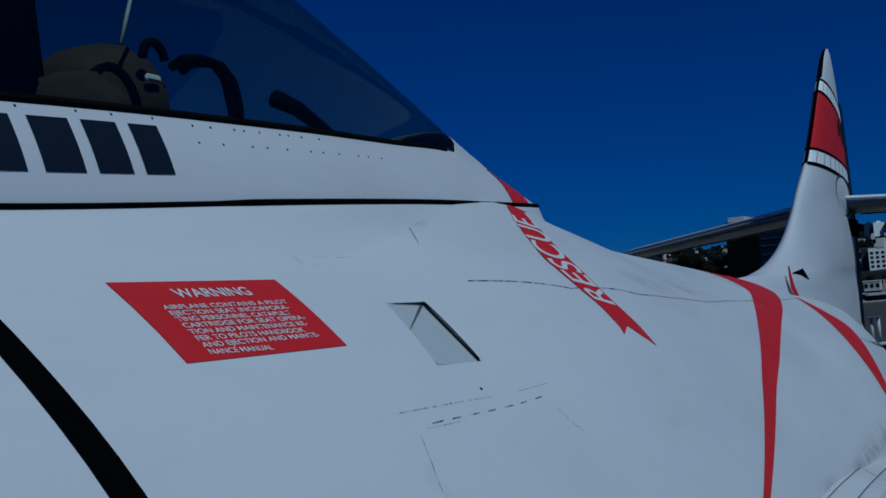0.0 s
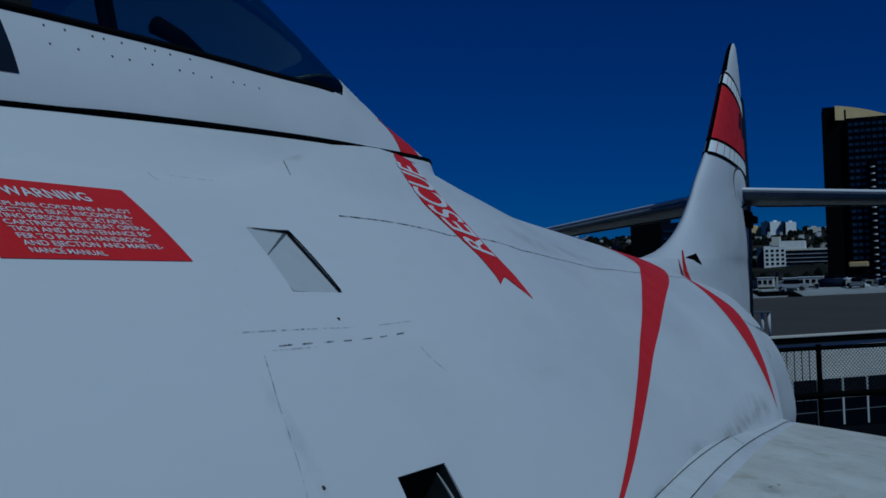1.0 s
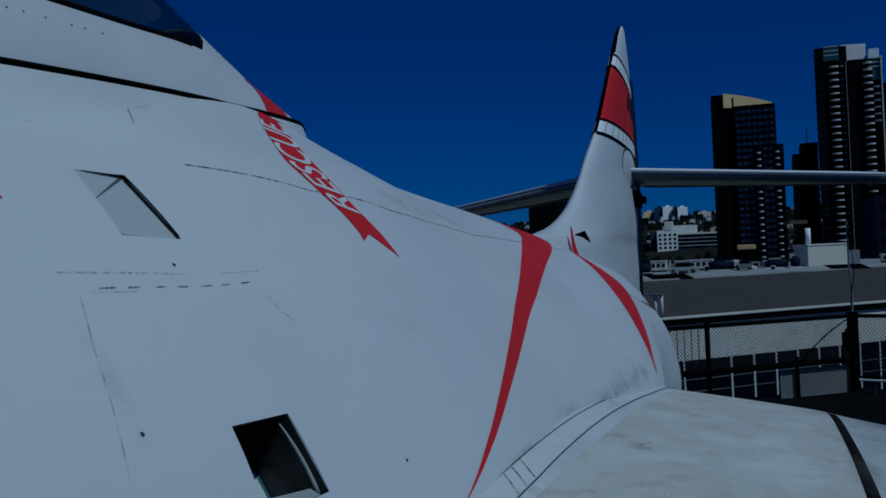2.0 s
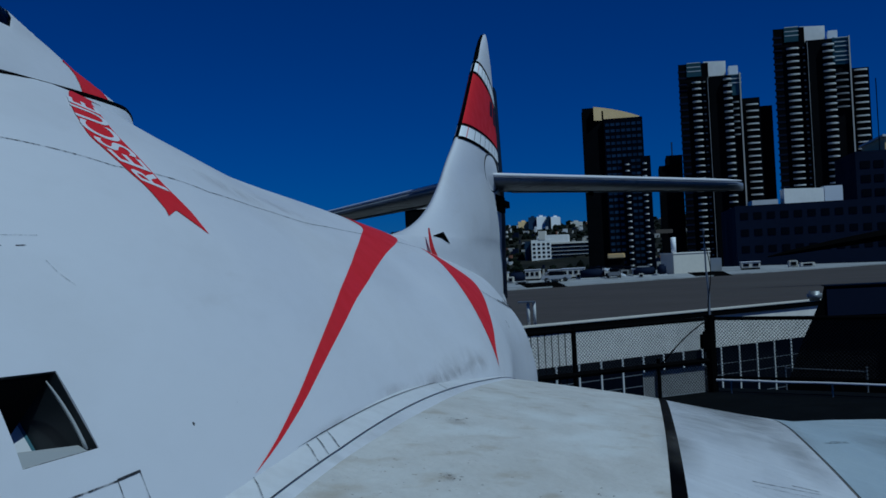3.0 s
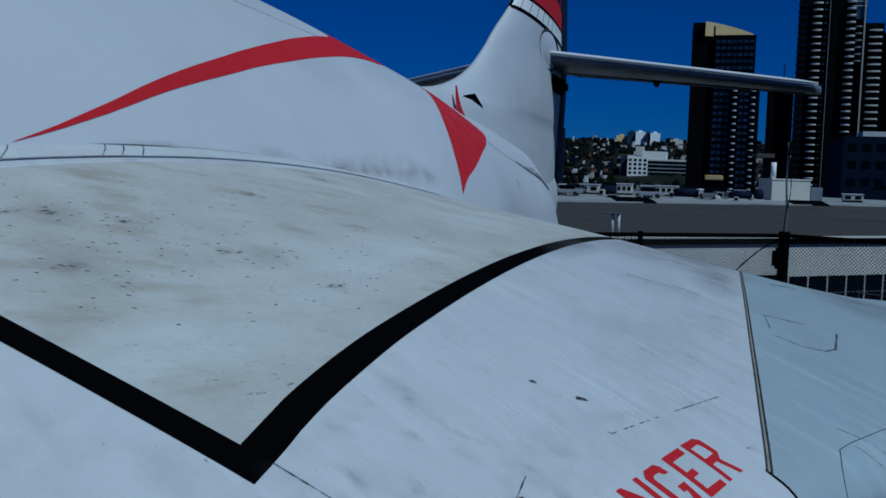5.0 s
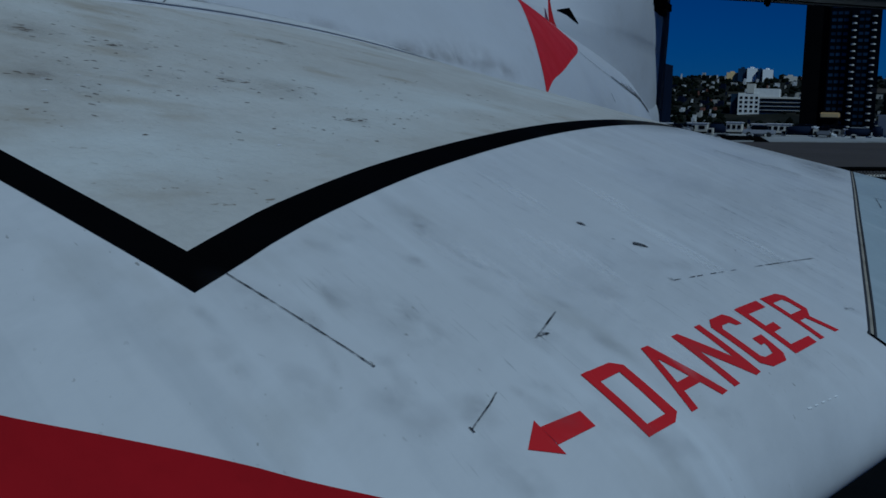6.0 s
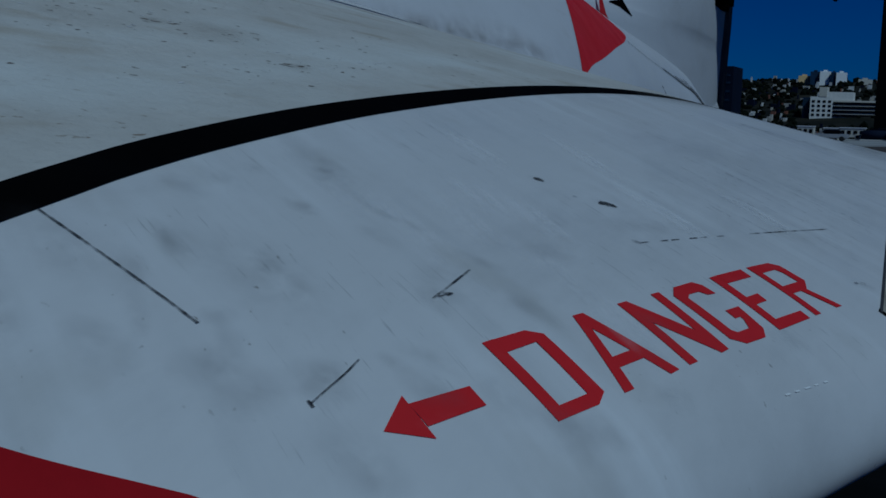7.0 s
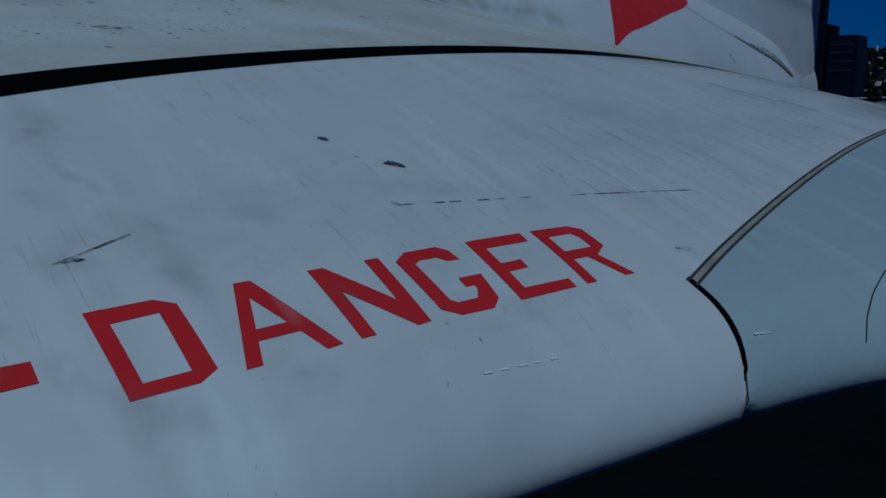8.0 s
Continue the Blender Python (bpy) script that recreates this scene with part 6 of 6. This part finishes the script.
part("top_storey", box_bm(71, 130, 301, 330, 27.8, 31.6), OCHRE, annex, "pale top storey")
part("roof", box_bm(70.4, 131, 300.4, 331, 31.6, 32.2), SLAB, annex)
for r in range(7):
    for k in range(8):
        part("window", box_bm(64 + 3.6 * k, 66.6 + 3.6 * k, 299.85, 300.1, -1 + 4 * r, 1 + 4 * r), TOWERGLASS, annex)
pole = thing("flagpole", "thin mast with a small flag", "flagpole")
part("pole", tube_bm([(69.8, 302, 27.8), (69.8, 302, 48.5)], 0.14, 6), DARKSTEEL, pole)
pole = thing("flagpole", "white pole with a small red and white flag", "flagpole")
part("pole", tube_bm([(75.6, 303, 31), (75.6, 303, 49)], 0.12, 6), DARKSTEEL, pole)
part("flag", grid_bm([[Vector((75.6 + 0.5 * i, 303 + 0.25 * math.sin(i * 1.3), 48.6 - 0.35 * j - 0.05 * i)) for j in range(4)] for i in range(6)]), RED, pole, "small red flag")
part("flag", grid_bm([[Vector((75.6 + 0.5 * i, 303 + 0.25 * math.sin(i * 1.3), 47.5 - 0.35 * j - 0.05 * i)) for j in range(3)] for i in range(6)]), LETTER, pole, "white half of the flag")

# hillside with houses and trees
hill_rows = []
for j in range(20):
    y = 520 + 60 * j
    hill_rows.append([Vector((-900 + 50 * i, y, -15 + 54 * min(1, max(0, (j - 1) / 9)) ** 1.3 + 3 * noise.noise((i * 0.4, j * 0.4, 0)))) for i in range(40)])
tagged(link_mesh("hillside", grid_bm(hill_rows), HILL, smooth=True), "dark wooded hillside", "hill", kind="structure")


def hill_z(y):
    return -15 + 54 * min(1, max(0, ((y - 520) / 60 - 1) / 9)) ** 1.3


rng = random.Random(4)
for mat, label, count in ((PLASTER, "pale houses scattered over the hillside", 230), (SLAB, "white houses scattered over the hillside", 170), (TERRACOTTA, "reddish roofs between the hillside houses", 70), (BLUEWALL, "dark house fronts on the hillside", 160)):
    bm = bmesh.new()
    for k in range(count):
        y = rng.uniform(600, 1180)
        x = rng.uniform(-0.30, 0.10) * y
        if -0.12 < x / y < -0.038 and 690 < y < 830:
            continue
        w, d, h = rng.choice((1.0, 1.6, 2.2, 3.2, 5.0)), rng.uniform(4, 9), rng.uniform(1.2, 3.6)
        z = hill_z(y)
        box_bm(x - w / 2, x + w / 2, y - d / 2, y + d / 2, z - 2, z + h, bm)
        if k % 3 == 0:
            box_bm(x - w * 0.2, x + w * 0.7, y - d / 2 + 1, y + d / 2, z - 2, z + h * 1.7, bm)
    tagged(link_mesh("hillside_houses", bm, mat), label, "houses", kind="stuff")
seed_bm = bmesh.new()
bmesh.ops.create_icosphere(seed_bm, subdivisions=1, radius=1.0)
seed_verts, seed_faces = np.array([v.co[:] for v in seed_bm.verts]), [[v.index for v in f.verts] for f in seed_bm.faces]
seed_bm.free()
clumps = [(rng.uniform(-0.30, 0.10), rng.uniform(560, 1150), rng.uniform(1.3, 3.6), None) for k in range(1900)]
clumps += [(rng.uniform(-128, -99) / 440, rng.uniform(425, 460), rng.uniform(2.5, 5), rng.uniform(-10, 13)) for k in range(60)]
verts, faces = [], []
for slope, y, r, z in clumps:
    if -0.115 < slope < -0.04 and 730 < y < 800:
        continue
    spot = np.array((slope * y, y, hill_z(y) + r * 0.4 if z is None else z))
    shape = seed_verts * (r, r, r * rng.uniform(0.6, 1.1))
    faces += [[i + len(verts) for i in f] for f in seed_faces]
    verts += [tuple(p + spot + np.array([rng.uniform(-1, 1) for i in range(3)]) * r * 0.22) for p in shape]
me = bpy.data.meshes.new("hillside_trees")
me.from_pydata(verts, [], faces)
me.materials.append(LEAF)
tagged(new("hillside_trees", me), "dark trees scattered over the hillside", "trees", kind="stuff")
hotel = thing("hillside_apartment_block", "pale stepped apartment block on the hillside", "building")


def skewed_box(x0, x1, y0, y1, z0, z1):
    """A block sheared so that its front falls back towards the east and catches the sun."""
    bm = box_bm(x0, x1, y0, y1, z0, z1)
    for v in bm.verts:
        v.co.y += 0.6 * (v.co.x - x0)
    return bm


part("wall", skewed_box(-81.5, -66.5, 790, 812, -4, 17.0), SLAB, hotel, "pale wall with a grid of windows")
# This side's shade is put into its blue colour.
part("side_wall", skewed_box(-87, -81.4, 793, 812, -4, 16.4), BLUEGLASS_SHADE, hotel, "side wall coloured blue for its shade")
part("wall", skewed_box(-66.5, -36, 799, 820, -4, 14.6), PLASTER, hotel)
part("upper_storey", skewed_box(-75.8, -53.4, 794, 815, 14.6, 20.7), SLAB, hotel)
part("stair_tower", skewed_box(-75.8, -70.8, 793, 810, 17, 24.1), PLASTER, hotel)
for r in range(4):
    part("window_band", skewed_box(-66.2, -36.4, 798.6, 799.6, 2.4 + 3.0 * r, 4.3 + 3.0 * r), TOWERGLASS, hotel)
    for k in range(4):
        part("window", skewed_box(-80.3 + 3.6 * k, -78.4 + 3.6 * k, 790.4 + 2.16 * k, 791.2 + 2.16 * k, 2.8 + 3.3 * r, 4.5 + 3.3 * r), TOWERGLASS, hotel)
# The blue blocks are the shaded sides of the white ones next to them.
for x, w, h, mat in ((-108.9, 9.0, 47.6, BLUEGLASS_SHADE), (-99.7, 9.2, 47.8, CHALK), (-91.5, 5.0, 46.8, BLUEGLASS_SHADE), (-84.4, 9.0, 46.6, CHALK), (-119.4, 10.4, 43.4, OCHRE), (-62, 12, 40, PLASTER)):
    far = thing("hilltop_building", "small hilltop block, pale, or blue for a shaded side", "building", "hilltop buildings")
    part("wall", skewed_box(x - w / 2, x + w / 2, 1080, 1092, 30, h), mat, far)
    part("roof_box", skewed_box(x - w * 0.2, x + w * 0.15, 1083, 1089, h, h + 1.5), mat, far)
canopy_roof = thing("tan_awning", "tan awning over a low quayside building", "awning", at=(0, 0, 0))
part("wall", box_bm(-10.4, -4.6, 401, 412, -15, 0.6), TOWERWALL, canopy_roof)
part("roof", box_bm(-11.0, -4.2, 400, 412, 0.6, 2.6, bevel=0.3), OCHRE, canopy_roof)

# cars on the quay
car = thing("parked_car", "parked car in pale or dark paint", "car", "parked cars", at=(-30, 330, -15))
part("body", box_bm(-2.2, 2.2, -0.9, 0.9, 0.35, 0.95, bevel=0.12), CARPAINT, car)
part("cabin", box_bm(-1.2, 1.2, -0.8, 0.8, 0.93, 1.5, bevel=0.18), TOWERGLASS, car)
for wx in (-1.35, 1.35):
    for wy in (-0.9, 0.9):
        part("wheel", tube_bm([(wx, wy - 0.1, 0.33), (wx, wy + 0.1, 0.33)], 0.33, 10), RUBBER, car)
for k in range(34):
    p = on_pier(rng.uniform(8, 90), rng.uniform(70, 110), -1.56)
    if not (2 < p.x < 15 and p.y > 150):
        copy_thing(car, pose(p.x, p.y, p.z, 0, 0, rng.choice((0, 0, 90, 180))))
for k in range(36):
    y = rng.uniform(330, 560)
    copy_thing(car, pose(rng.uniform(-0.22, 0.16) * y, y, -15, 0, 0, rng.choice((0, 0, 90, 180))))
